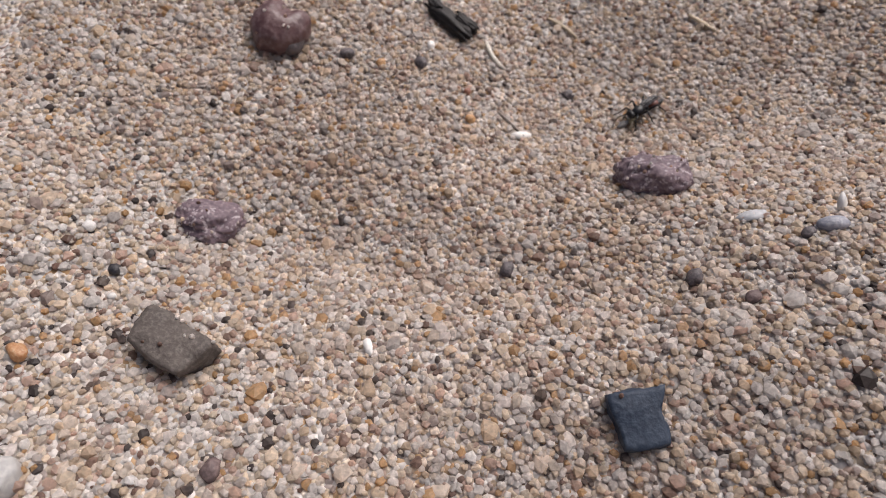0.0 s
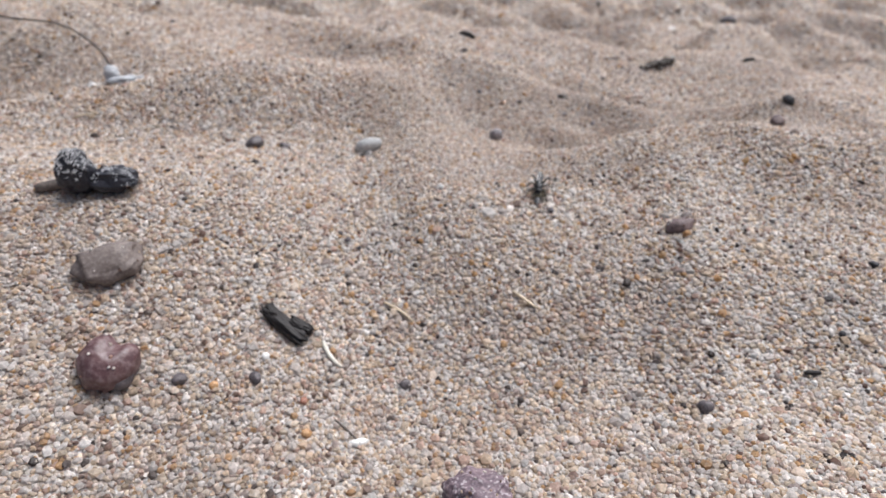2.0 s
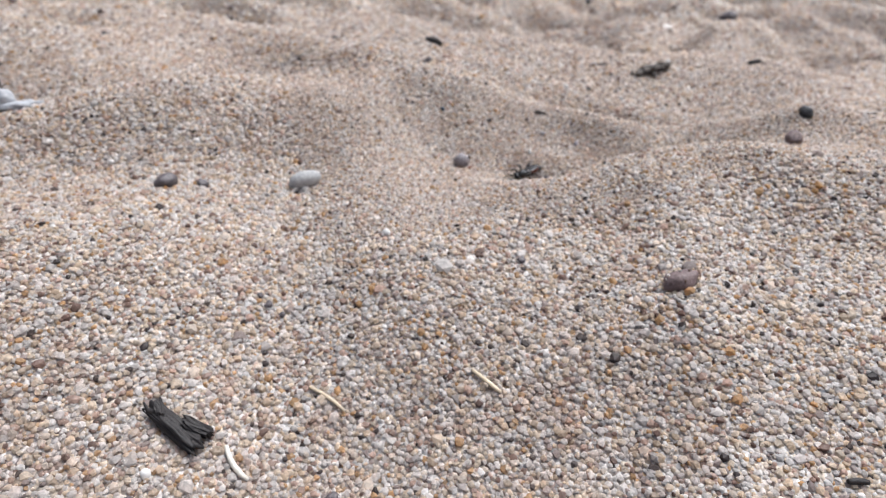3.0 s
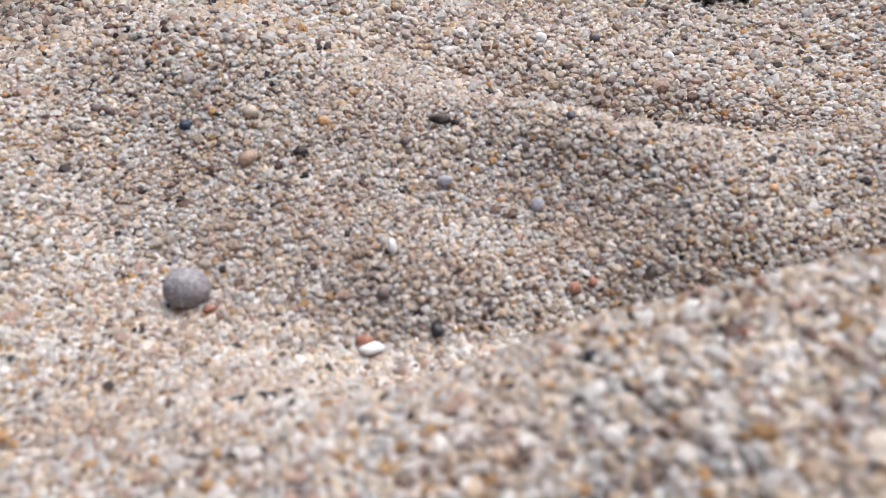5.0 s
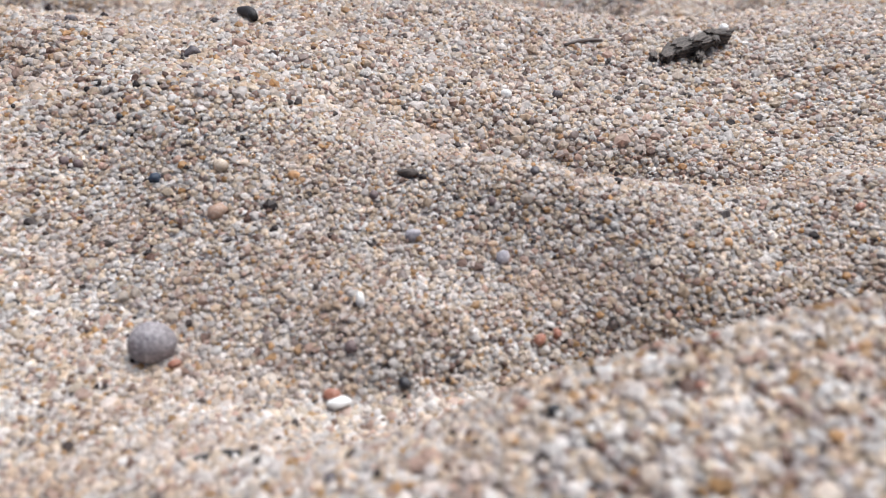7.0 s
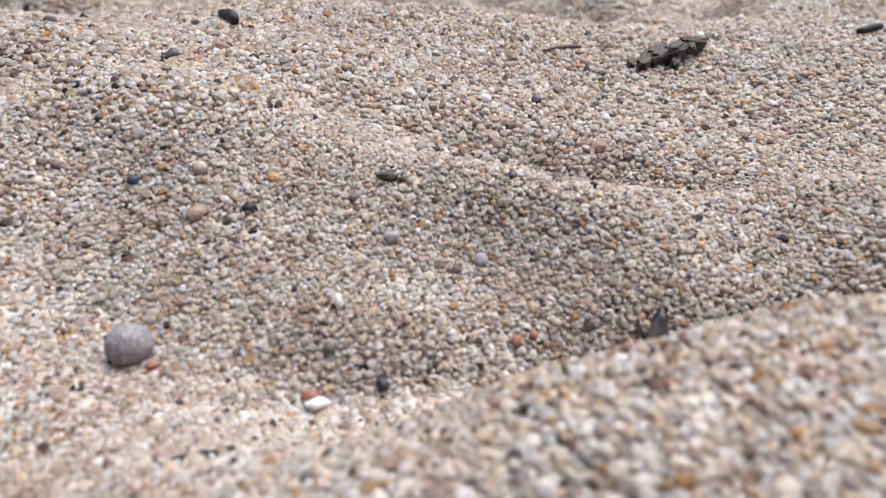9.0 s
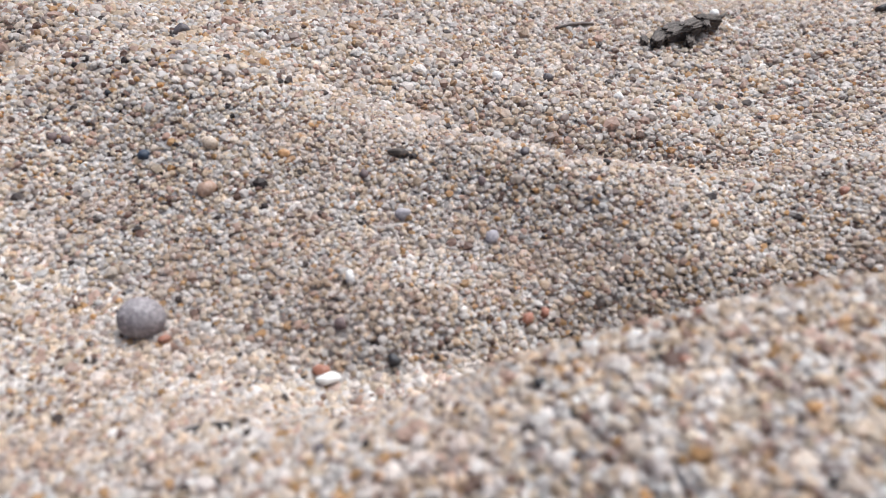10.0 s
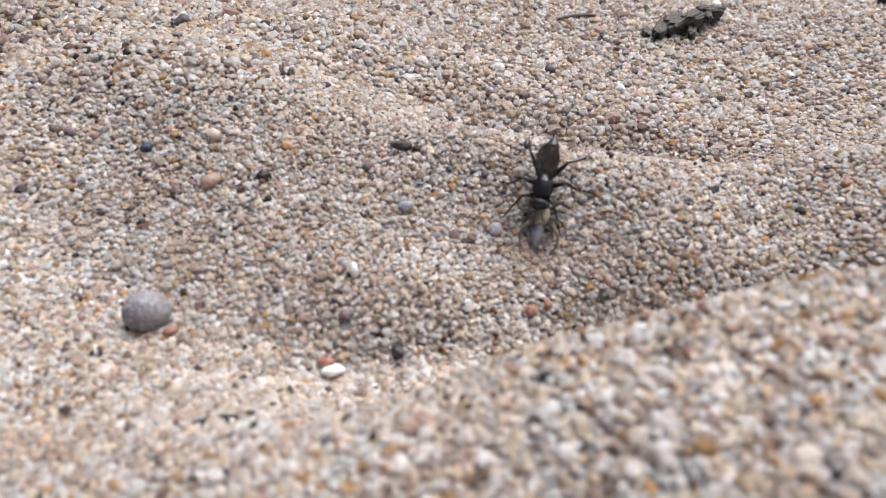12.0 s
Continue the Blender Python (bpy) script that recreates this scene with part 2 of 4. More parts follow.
TWIG = plain("grey brown twig", (0.09, 0.07, 0.06), (0.16, 0.13, 0.11), 0.6)
PLUME = plain("pale grey down", (0.36, 0.37, 0.39), (0.5, 0.5, 0.51), 0.6)
CHITIN = plain("black chitin", (0.005, 0.005, 0.006), (0.008, 0.008, 0.009), 0.4, 3000)
RED_CHITIN = plain("red brown chitin", (0.11, 0.028, 0.018), (0.16, 0.045, 0.028), 0.35, 2000)
FACE = plain("silver haired face", (0.30, 0.29, 0.28), (0.5, 0.48, 0.46), 0.6, 4000)
EYE = plain("dark eye", (0.02, 0.018, 0.018), (0.03, 0.026, 0.025), 0.15, 3000)
MEMBRANE = wing_material()
SPIDER_FRONT = stone_material("sand coloured spider hide", (0.44, 0.36, 0.20), (0.54, 0.47, 0.31), (0.13, 0.10, 0.06), 900, 0.6)
SPIDER_BACK = stone_material("grey spider hide", (0.13, 0.135, 0.145), (0.21, 0.20, 0.19), (0.09, 0.08, 0.075), 900, 0.6)
SPIDER_LEG = stone_material("banded spider leg", (0.17, 0.135, 0.095), (0.28, 0.23, 0.16), (0.05, 0.042, 0.035), 1300, 0.6)

# ---- the lie of the sand: humps and hollows (place, half widths, turn, height; millimetres) ----
BASE, EAST, NORTH = 17.800, -0.06696, 0.06959
FRONT_SAND = [
    (-2.5, 5.3, 12.0, 27.2, 137.9, -8.77), (-55.3, 34.6, 11.4, 45.6, 139.1, 8.26), (54.4, 36.3, 34.6, 15.6, 179.4, 14.33),
    (-0.1, 43.2, 22.7, 4.4, 167.2, -2.19), (97.7, 59.8, 45.1, 10.3, 164.5, 9.22), (-1.7, 65.1, 8.8, 13.6, 144.0, 7.46),
    (53.4, 77.8, 24.7, 3.8, 74.8, 1.74),
]
MOUND = [
    (10.7, 84.1, 37.5, 11.3, 60.6, -7.60), (49.1, 91.6, 30.9, 4.7, 34.3, -2.30), (-11.6, 93.4, 170.1, 17.9, 179.6, 16.19),
    (-43.7, 96.1, 13.2, 13.8, 171.1, 3.01), (50.9, 104.5, 7.1, 26.6, 73.1, 4.57), (66.2, 104.5, 13.9, 4.4, 119.6, 3.62),
    (45.0, 106.7, 5.7, 3.6, 151.7, -4.89), (75.4, 107.5, 16.3, 6.6, 161.4, -6.02), (60.0, 108.4, 10.0, 1.9, 0.0, -5.20),
    (20.3, 110.0, 17.8, 6.8, 92.6, 5.07), (77.1, 111.3, 8.8, 26.7, 32.2, 6.15),
]
RIDGE = [
    (76.3, 113.5, 15.8, 3.7, 12.0, -4.04), (85.2, 113.8, 5.6, 14.4, 102.7, 10.93), (118.9, 116.8, 34.5, 20.2, 53.3, 8.83),
    (59.7, 119.8, 30.2, 3.8, 0.8, 2.03), (48.6, 124.1, 3.8, 12.1, 62.3, 3.49), (-25.4, 125.1, 53.1, 8.2, 1.7, 10.70),
    (65.0, 126.0, 9.0, 2.2, 165.0, -2.20), (59.9, 126.9, 30.7, 4.1, 165.2, -3.04), (35.0, 132.8, 11.0, 6.5, 17.1, 4.29),
    (43.1, 136.9, 7.8, 14.0, 53.0, 8.20),
]
FAR_SAND = [
    (24.6, 139.6, 39.4, 5.4, 126.7, 4.35), (13.7, 139.8, 5.1, 15.7, 109.4, 4.52), (78.2, 141.7, 78.0, 9.8, 155.1, 3.97),
    (107.5, 142.0, 17.8, 6.8, 69.5, 1.62), (66.6, 156.8, 13.6, 39.9, 84.6, 11.26), (-46.9, 169.8, 48.9, 16.1, 141.1, 10.05),
    (-5.9, 178.4, 58.3, 34.2, 143.5, 9.79), (114.7, 182.9, 38.6, 16.0, 70.7, 9.23), (47.3, 206.3, 11.9, 15.7, 82.4, 3.16),
    (-2.9, 231.0, 12.2, 12.3, 15.0, 1.18),
]


def ground_z(x, y):
    """Height of the sand in millimetres over a place in millimetres; takes numbers or arrays."""
    x, y = np.asarray(x, float), np.asarray(y, float)
    rise = np.clip(y, -60, 250)
    z = BASE + EAST * np.clip(x, -100, 150) + NORTH * rise
    for px, py, wu, wv, turn, h in FRONT_SAND + MOUND + RIDGE + FAR_SAND:
        c, s = math.cos(radians(turn)), math.sin(radians(turn))
        u, v = (x - px) * c + (y - py) * s, (y - py) * c - (x - px) * s
        z = z + h * np.exp(-0.5 * ((u / wu) ** 2 + (v / wv) ** 2))
    # small unevenness
    near = np.exp(-np.maximum(0, np.hypot(x - 25, y - 85) - 200) / 40)
    z = z + near * 0.12 * np.sin(x / 2.1 + 1.3 * np.sin(y / 3.7)) * np.sin(y / 1.9 + 0.9 * np.sin(x / 4.3))
    # wind-blown mounds further off
    away = np.clip((np.hypot(x - 25, (y - 85) * 0.95) - 92) / 35, 0, 1)
    away = away * away * (3 - 2 * away)
    dunes = 5.6 * np.sin(x / 11 + 0.8 * np.sin(y / 19)) * np.sin(y / 8 + 0.9 * np.sin(x / 15 + 1)) + 1.3 * np.sin(x / 4.5 + y / 7) * np.sin(y / 4.3 - x / 11)
    fade = np.exp(-np.maximum(0, np.hypot(x - 25, y - 85) - 330) / 90)
    return z + away * fade * dunes


def slope_up(x, y, step=1.6):
    gx = (ground_z(x + step, y) - ground_z(x - step, y)) / (2 * step)
    gy = (ground_z(x, y + step) - ground_z(x, y - step)) / (2 * step)
    return Vector((-float(gx), -float(gy), 1)).normalized()


def spot(x, y, turn=0.0, lift=0.0, lean=1.0):
    """A pose on the sand at a place in millimetres: up along the slope, ahead (y) turned to the left by turn degrees."""
    up = Vector((0, 0, 1)).lerp(slope_up(x, y), lean).normalized()
    ahead = Vector((-math.sin(radians(turn)), math.cos(radians(turn)), 0))
    right = ahead.cross(up).normalized()
    ahead = up.cross(right)
    m = Matrix((right, ahead, up)).transposed().to_4x4()
    place = Vector((x, y, float(ground_z(x, y)))) + up * lift
    m.translation = place * MM
    return m


def mesh_from(name, verts, faces, material, smooth=True):
    me = bpy.data.meshes.new(name)
    verts, faces = np.asarray(verts, np.float32), np.asarray(faces, np.int32)
    k = faces.shape[1]
    me.vertices.add(len(verts))
    me.vertices.foreach_set("co", verts.ravel())
    me.loops.add(faces.size)
    me.loops.foreach_set("vertex_index", faces.ravel())
    me.polygons.add(len(faces))
    me.polygons.foreach_set("loop_start", np.arange(0, faces.size, k, dtype=np.int32))
    me.polygons.foreach_set("use_smooth", np.full(len(faces), smooth))
    me.materials.append(material)
    me.update(calc_edges=True)
    me.validate()
    return me


def ladder(lo, hi, step, reach, grow=1.35):
    """Even steps from lo to hi, then ever wider ones out to reach."""
    mid = list(np.arange(lo, hi + 0.01, step))
    out, d = [], step
    while not out or out[-1] < reach:
        d *= grow
        out.append((out[-1] if out else 0) + d)
    return np.array([lo - o for o in reversed(out)] + mid + [hi + o for o in out])


def build_ground():
    xs, ys = ladder(-130, 260, 1.6, 20000, 1.2), ladder(-20, 330, 1.6, 20000, 1.2)
    gx, gy = np.meshgrid(xs, ys)
    verts = np.stack([gx, gy, ground_z(gx, gy) - 0.1], -1).reshape(-1, 3) * MM
    n = len(xs)
    i, j = np.meshgrid(np.arange(n - 1), np.arange(len(ys) - 1))
    a = (j * n + i).ravel()
    faces = np.stack([a, a + 1, a + n + 1, a + n], 1)
    ob = new("ground", mesh_from("ground", verts, faces, BED))
    tagged(ob, "uneven beige beach sand heaped in low wind-blown mounds", "sand", kind="structure")


def dome():
    """A low rounded stone shape, open at the bottom where it is sunk in the sand."""
    bm = bmesh.new()
    bmesh.ops.create_icosphere(bm, subdivisions=1, radius=1)
    low = min(bm.verts, key=lambda p: p.co.z)
    bmesh.ops.delete(bm, geom=[low], context="VERTS")
    bm.verts.index_update()
    v = np.array([p.co[:] for p in bm.verts])
    f = np.array([[p.index for p in q.verts] for q in bm.faces])
    bm.free()
    return v, f


def cap():
    """A small six-sided cap for grains that lie far off."""
    v = [(math.cos(k * math.pi / 3), math.sin(k * math.pi / 3), -0.1 if k % 2 else 0.3) for k in range(6)] + [(0.1, 0, 0.95)]
    return np.array(v), np.array([[k, (k + 1) % 6, 6] for k in range(6)])


def scatter(strips, base, faces, rng):
    """Grains over strips of the plan: from y, to y, west and east ends at both, spacing."""
    xs, ys, rs = [], [], []
    for y0, y1, w0, e0, w1, e1, step in strips:
        gx, gy = np.meshgrid(np.arange(min(w0, w1), max(e0, e1), step), np.arange(y0, y1, step * 0.9))
        gx = gx + (np.arange(gx.shape[0]) % 2)[:, None] * step / 2
        gx, gy = gx + rng.uniform(-0.5, 0.5, gx.shape) * step, gy + rng.uniform(-0.5, 0.5, gy.shape) * step
        t = (gy - y0) / (y1 - y0)
        keep = (gx > w0 + (w1 - w0) * t) & (gx < e0 + (e1 - e0) * t)
        xs.append(gx[keep])
        ys.append(gy[keep])
        rs.append(np.full(keep.sum(), step * 0.66))
    x, y, r = np.concatenate(xs), np.concatenate(ys), np.concatenate(rs)
    # steep faces hold more grains to the same stretch of plan
    steep = np.hypot(ground_z(x + 0.8, y) - ground_z(x - 0.8, y), ground_z(x, y + 0.8) - ground_z(x, y - 0.8)) / 1.6
    more = rng.random(len(x)) < np.clip(steep - 0.25, 0, 1) * 1.3
    x, y, r = (np.concatenate([v, v[more] + (rng.uniform(-0.6, 0.6, more.sum()) * r[more] if k < 2 else 0)]) for k, v in enumerate((x, y, r)))
    n = len(x)
    r = r * np.exp(rng.normal(-0.03, 0.3, n)) * np.where(rng.random(n) < 0.02, 1.3, 1.0)
    spin, lean, way = rng.uniform(0, math.pi, n), rng.uniform(0, 0.35, n), rng.uniform(0, 2 * math.pi, n)
    # turn about the upright, then lean a little to a chance side
    q = np.stack([np.cos(lean) * np.cos(spin), np.sin(lean) * np.cos(way), np.sin(lean) * np.sin(way), np.cos(lean) * np.sin(spin)], 1)
    w, a, b, c = q.T
    turn = np.stack([1 - 2 * (b * b + c * c), 2 * (a * b - c * w), 2 * (a * c + b * w), 2 * (a * b + c * w), 1 - 2 * (a * a + c * c), 2 * (b * c - a * w), 2 * (a * c - b * w), 2 * (b * c + a * w), 1 - 2 * (a * a + b * b)], 1).reshape(n, 3, 3)
    size = r[:, None] * np.stack([np.ones(n), rng.uniform(0.74, 1, n), rng.uniform(0.62, 0.95, n)], 1)
    local = base[None] * rng.uniform(0.7, 1.18, (n, len(base), 1)) * size[:, None]
    z = ground_z(x, y) + rng.uniform(-0.3, 0.14, n) * r
    verts = np.einsum("nij,nkj->nki", turn, local) + np.stack([x, y, z], 1)[:, None]
    gx, gy = ((ground_z(x + d, y + e) - ground_z(x - d, y - e)) / 3.2 for d, e in ((1.6, 0), (0, 1.6)))
    up = np.stack([-gx, -gy, np.ones(n)], 1)
    up = up / np.linalg.norm(up, axis=1, keepdims=True)
    return verts.reshape(-1, 3) * MM, (faces[None] + (np.arange(n) * len(base))[:, None, None]).reshape(-1, 3), np.repeat(up, len(base), axis=0)


def build_grains():
    """Loose grains lying over the sand, fullest in shape where the camera passes near."""
    rng = np.random.default_rng(7)
    near = [
        (17, 42, -35, 34, -41, 52, 0.56), (42, 56, -41, 56, -43, 84, 0.52), (56, 76, -43, 84, -46, 98, 0.49), (76, 94, -46, 98, -49, 106, 0.45),
        (94, 104, 14, 90, 13, 91, 0.31), (104, 127, 13, 91, 10, 94, 0.26), (127, 130, 10, 94, 10, 94, 0.36), (94, 130, -49, 14, -54, 10, 0.45), (94, 130, 90, 106, 94, 117, 0.45), (130, 165, 10, 117, 10, 118, 0.42),
    ]
    far = [
        (130, 190, -54, 10, -80, 10, 0.52), (165, 190, 10, 118, 10, 120, 0.48), (94, 190, 106, 125, 120, 178, 0.58), (94, 190, 125, 190, 178, 260, 0.85), (94, 190, -100, -49, -130, -80, 0.8),
        (190, 255, -130, 260, -170, 310, 0.75), (255, 330, -170, 310, -220, 370, 1.1), (330, 430, -220, 370, -280, 440, 1.6),
    ]
    va, fa, ua = scatter(near, *dome(), rng)
    vb, fb, ub = scatter(far, *cap(), rng)
    me = mesh_from("sand_grains", np.concatenate([va, vb]), np.concatenate([fa, fb + len(va)]), GRAINS, False)
    lie = me.attributes.new("lie", "FLOAT_VECTOR", "POINT")
    lie.data.foreach_set("vector", np.concatenate([ua, ub]).astype(np.float32).ravel())
    ob = new("sand_grains", me)
    tagged(ob, "loose coarse grains of white, tan, orange and dark quartz sand", "sand", kind="stuff")


build_ground()


# ---- shaping helpers ----
def part(name, bm, material, parent=None, label="", smooth=True, at=None):
    me = bpy.data.meshes.new(name)
    bm.to_mesh(me)
    bm.free()
    me.polygons.foreach_set("use_smooth", [smooth] * len(me.polygons))
    me.materials.append(material)
    ob = new(name, me)
    if parent:
        ob.parent = parent
    if at is not None:
        ob.location = at
    return tagged(ob, label)


def lump(size, seed, rough=0.12, cuts=5, depth=0.78, detail=3):
    """A worn stone: a ball cut by chance planes, roughened, stretched to size (millimetres)."""
    rng = random.Random(seed)
    bm = bmesh.new()
    bmesh.ops.create_icosphere(bm, subdivisions=detail, radius=1)
    planes = []
    for _ in range(cuts):
        d = Vector((rng.gauss(0, 1), rng.gauss(0, 1), rng.gauss(0, 1))).normalized()
        planes.append((d, rng.uniform(depth - 0.1, depth + 0.12)))
    shift = Vector((rng.uniform(0, 50), rng.uniform(0, 50), rng.uniform(0, 50)))
    for v in bm.verts:
        p = v.co.copy()
        for d, h in planes:
            over = p.dot(d) - h
            if over > 0:
                p -= d * over * 0.9
        n = noise.noise(p * 1.6 + shift) * rough + noise.noise(p * 5 + shift) * rough * 0.4
        p *= 1 + n
        v.co = Vector((p.x * size[0], p.y * size[1], p.z * size[2])) * 0.5 * MM
    return bm


def stone(name, label, x, y, size, material, turn=0.0, sink=0.35, seed=1, rough=0.12, cuts=5, depth=0.78, category="stone", tip=0.0, detail=3, group="", grains=0):
    """A stone half sunk in the sand; sink is the share of its height under the surface."""
    ob = part(name, lump(size, seed, rough, cuts, depth, detail), material)
    ob.matrix_basis = spot(x, y, turn, size[2] * (0.5 - sink)) @ pose(0, 0, 0, tip, 0, 0)
    if grains:
        dust(ob, grains, seed)
    return tagged(ob, label, category, group)


def block(size, seed, rough=0.06, round_=0.35, notch=None):
    """A worn squarish chip: a cube drawn part of the way to a ball, roughened; notch bites into one side."""
    rng = random.Random(seed)
    shift = Vector((rng.uniform(0, 50), rng.uniform(0, 50), rng.uniform(0, 50)))
    bm = bmesh.new()
    bmesh.ops.create_cube(bm, size=2)
    bmesh.ops.subdivide_edges(bm, edges=bm.edges[:], cuts=11, use_grid_fill=True)
    for v in bm.verts:
        p = v.co.copy()
        p = p.lerp(p.normalized() * 1.15, round_)
        p.x *= 1 + 0.12 * p.y
        p *= 1 + noise.noise(p * 1.3 + shift) * rough * 1.5 + noise.noise(p * 5 + shift) * rough * 0.6
        if notch:
            p.x -= notch * max(0.0, p.x) * math.exp(-((p.y - 0.1) / 0.45) ** 2)
        v.co = Vector((p.x * size[0], p.y * size[1], p.z * size[2])) * 0.5 * MM
    return bm


def dust(ob, count, seed, least=0.35, size=0.24):
    """Sand grains stuck to the upper side of a stone."""
    rng = random.Random(seed)
    turn = ob.matrix_basis.to_3x3()
    tops = [v for v in ob.data.vertices if (turn @ v.normal).z > least]
    if not tops:
        return
    bm = bmesh.new()
    for _ in range(count):
        v = rng.choice(tops)
        m = Matrix.LocRotScale(v.co + v.normal * 0.05 * MM, Euler((rng.uniform(0, 6), rng.uniform(0, 6), rng.uniform(0, 6))), Vector((1, rng.uniform(0.7, 1), rng.uniform(0.6, 0.9))) * rng.uniform(0.6, 1.1) * size * MM)
        bmesh.ops.create_icosphere(bm, subdivisions=1, radius=1, matrix=m)
    part("sand_dusting", bm, GRAINS, ob, "pale sand grains stuck on top", smooth=False)


def tube(points, radii, sides=8):
    """A rod of changing thickness along points (millimetres)."""
    bm = bmesh.new()
    pts = [Vector(p) for p in points]
    rings = []
    for i, p in enumerate(pts):
        d = (pts[min(i + 1, len(pts) - 1)] - pts[max(i - 1, 0)]).normalized()
        side = d.cross(Vector((0.31, 0.17, 0.93))).normalized()
        up = side.cross(d)
        rings.append([bm.verts.new((p + (side * math.cos(2 * math.pi * k / sides) + up * math.sin(2 * math.pi * k / sides)) * radii[i]) * MM) for k in range(sides)])
    for a, b in zip(rings, rings[1:]):
        for k in range(sides):
            bm.faces.new((a[k], a[(k + 1) % sides], b[(k + 1) % sides], b[k]))
    bm.faces.new(list(reversed(rings[0])))
    bm.faces.new(rings[-1])
    return bm


def smooth_line(points, per=5):
    """Points along a curve through the given ones."""
    p = [Vector(q) for q in points]
    p = [2 * p[0] - p[1]] + p + [2 * p[-1] - p[-2]]
    out = []
    for i in range(1, len(p) - 2):
        for k in range(per):
            t = k / per
            out.append(0.5 * (2 * p[i] + (p[i + 1] - p[i - 1]) * t + (2 * p[i - 1] - 5 * p[i] + 4 * p[i + 1] - p[i + 2]) * t * t + (3 * p[i] - p[i - 1] - 3 * p[i + 1] + p[i + 2]) * t ** 3))
    return out + [p[-2]]


def ball(centre, radii, taper=0.0, seg=20, ring=14):
    """An egg: narrows towards its back (-y) by taper."""
    bm = bmesh.new()
    bmesh.ops.create_uvsphere(bm, u_segments=seg, v_segments=ring, radius=1)
    for v in bm.verts:
        k = 1 - taper * max(0.0, -v.co.y)
        v.co = Vector((centre[0] + v.co.x * radii[0] * k, centre[1] + v.co.y * radii[1], centre[2] + v.co.z * radii[2] * k)) * MM
    return bm


def merge(*meshes):
    out = bmesh.new()
    for bm in meshes:
        me = bpy.data.meshes.new("piece")
        bm.to_mesh(me)
        bm.free()
        out.from_mesh(me)
        bpy.data.meshes.remove(me)
    return out


def rod_on_sand(name, label, ends, thick, material, category, bow=0.0, lift=0.2, sides=8):
    """A straw, twig or fibre lying between two places on the sand."""
    (xa, ya), (xb, yb) = ends
    nx, ny = -(yb - ya), xb - xa
    pts = []
    for k in range(7):
        t = k / 6
        s = bow * 4 * t * (1 - t)
        x, y = xa + (xb - xa) * t + nx * s, ya + (yb - ya) * t + ny * s
        pts.append(Vector((x, y, float(ground_z(x, y)) + thick * 0.6 + lift)))
    mid = pts[3].copy()
    ob = part(name, tube([p - mid for p in pts], [thick * (0.5 + 0.5 * math.sin(math.pi * (0.15 + 0.7 * k / 6))) for k in range(7)], sides), material)
    ob.location = mid * MM
    return tagged(ob, label, category)


def flake(name, label, x, y, size, turn, tip, material=None, lift=0.25, seed=1):
    """A curved chip of shell."""
    rng = random.Random(seed)
    bm = bmesh.new()
    n = 10
    top, low = [], []
    for k in range(n):
        a = 2 * math.pi * k / n
        q = rng.uniform(0.75, 1.1)
        px, py = math.cos(a) * size[0] * 0.5 * q, math.sin(a) * size[1] * 0.5 * q
        bend = -0.25 * (px / size[0]) ** 2 * size[0]
        top.append(bm.verts.new(Vector((px, py, bend + 0.09)) * MM))
        low.append(bm.verts.new(Vector((px * 0.94, py * 0.94, bend - 0.09)) * MM))
    ct, cl = bm.verts.new(Vector((0, 0, 0.14)) * MM), bm.verts.new(Vector((0, 0, -0.09)) * MM)
    for k in range(n):
        j = (k + 1) % n
        bm.faces.new((top[k], top[j], ct))
        bm.faces.new((low[j], low[k], cl))
        bm.faces.new((top[j], top[k], low[k], low[j]))
    ob = part(name, bm, material or SHELL)
    ob.matrix_basis = spot(x, y, turn, lift) @ pose(0, 0, 0, tip, 0, 0)
    return tagged(ob, label, "shell chip")


# ---- stones on the near sand ----
def red_stone():
    ob = part("stone", lump((6.3, 6.9, 4.2), 3, 0.1, 5, 0.84, 4), RED_STONE)
    for v in ob.data.vertices:
        x, y = v.co.x / MM, v.co.y / MM
        # heart: a notch in the far edge, narrowing to a blunt point at the near one
        v.co.y -= 1.1 * MM * max(0.0, y / 3.7) * math.exp(-((x - 0.5) / 0.9) ** 2)
        v.co.z -= 0.8 * MM * max(0.0, v.co.z / MM / 2.3) * max(0.0, y / 3.7) * math.exp(-((x - 0.5) / 0.8) ** 2)
        v.co.x *= 1 - 0.62 * max(0.0, -y / 3.7) ** 1.2
        v.co.x -= 0.5 * MM * max(0.0, -y / 3.7)
    ob.matrix_basis = spot(-17.4, 67.4, -8, 1.1) @ pose(0, 0, 0, 10, 0, 0)
    part("grey_corner", lump((2.5, 3.0, 3.0), 8, 0.12, 5, 0.8, 3), SLATE, ob, "blue-grey corner", at=Vector((1.6, -0.9, -0.3)) * MM)
    dust(ob, 14, 5, 0.2)
    tagged(ob, "smooth heart-shaped red-brown stone with a grey corner", "stone")


red_stone()
stone("stone", "rough purple granite chip with pale specks, half sunk in sand", 20.1, 51.3, (7.6, 4.8, 4.4), PURPLE, -12, 0.3, 17, 0.26, 7, 0.72, detail=5, grains=18)
stone("stone", "weathered purple-brown stone sunk among the grains", -21.6, 47.4, (5.8, 4.8, 3.4), PURPLE, 10, 0.45, 21, 0.26, 5, 0.78, detail=5, grains=11)


def chip_stone(label, x, y, size, material, turn, sink, seed, round_, notch, grains, tip=0.0, rough=0.09):
    ob = part("stone", block(size, seed, rough, round_, notch), material)
    ob.matrix_basis = spot(x, y, turn, size[2] * (0.5 - sink)) @ pose(0, 0, 0, tip, 0, 0)
    dust(ob, grains, seed)
    tagged(ob, label, "stone")


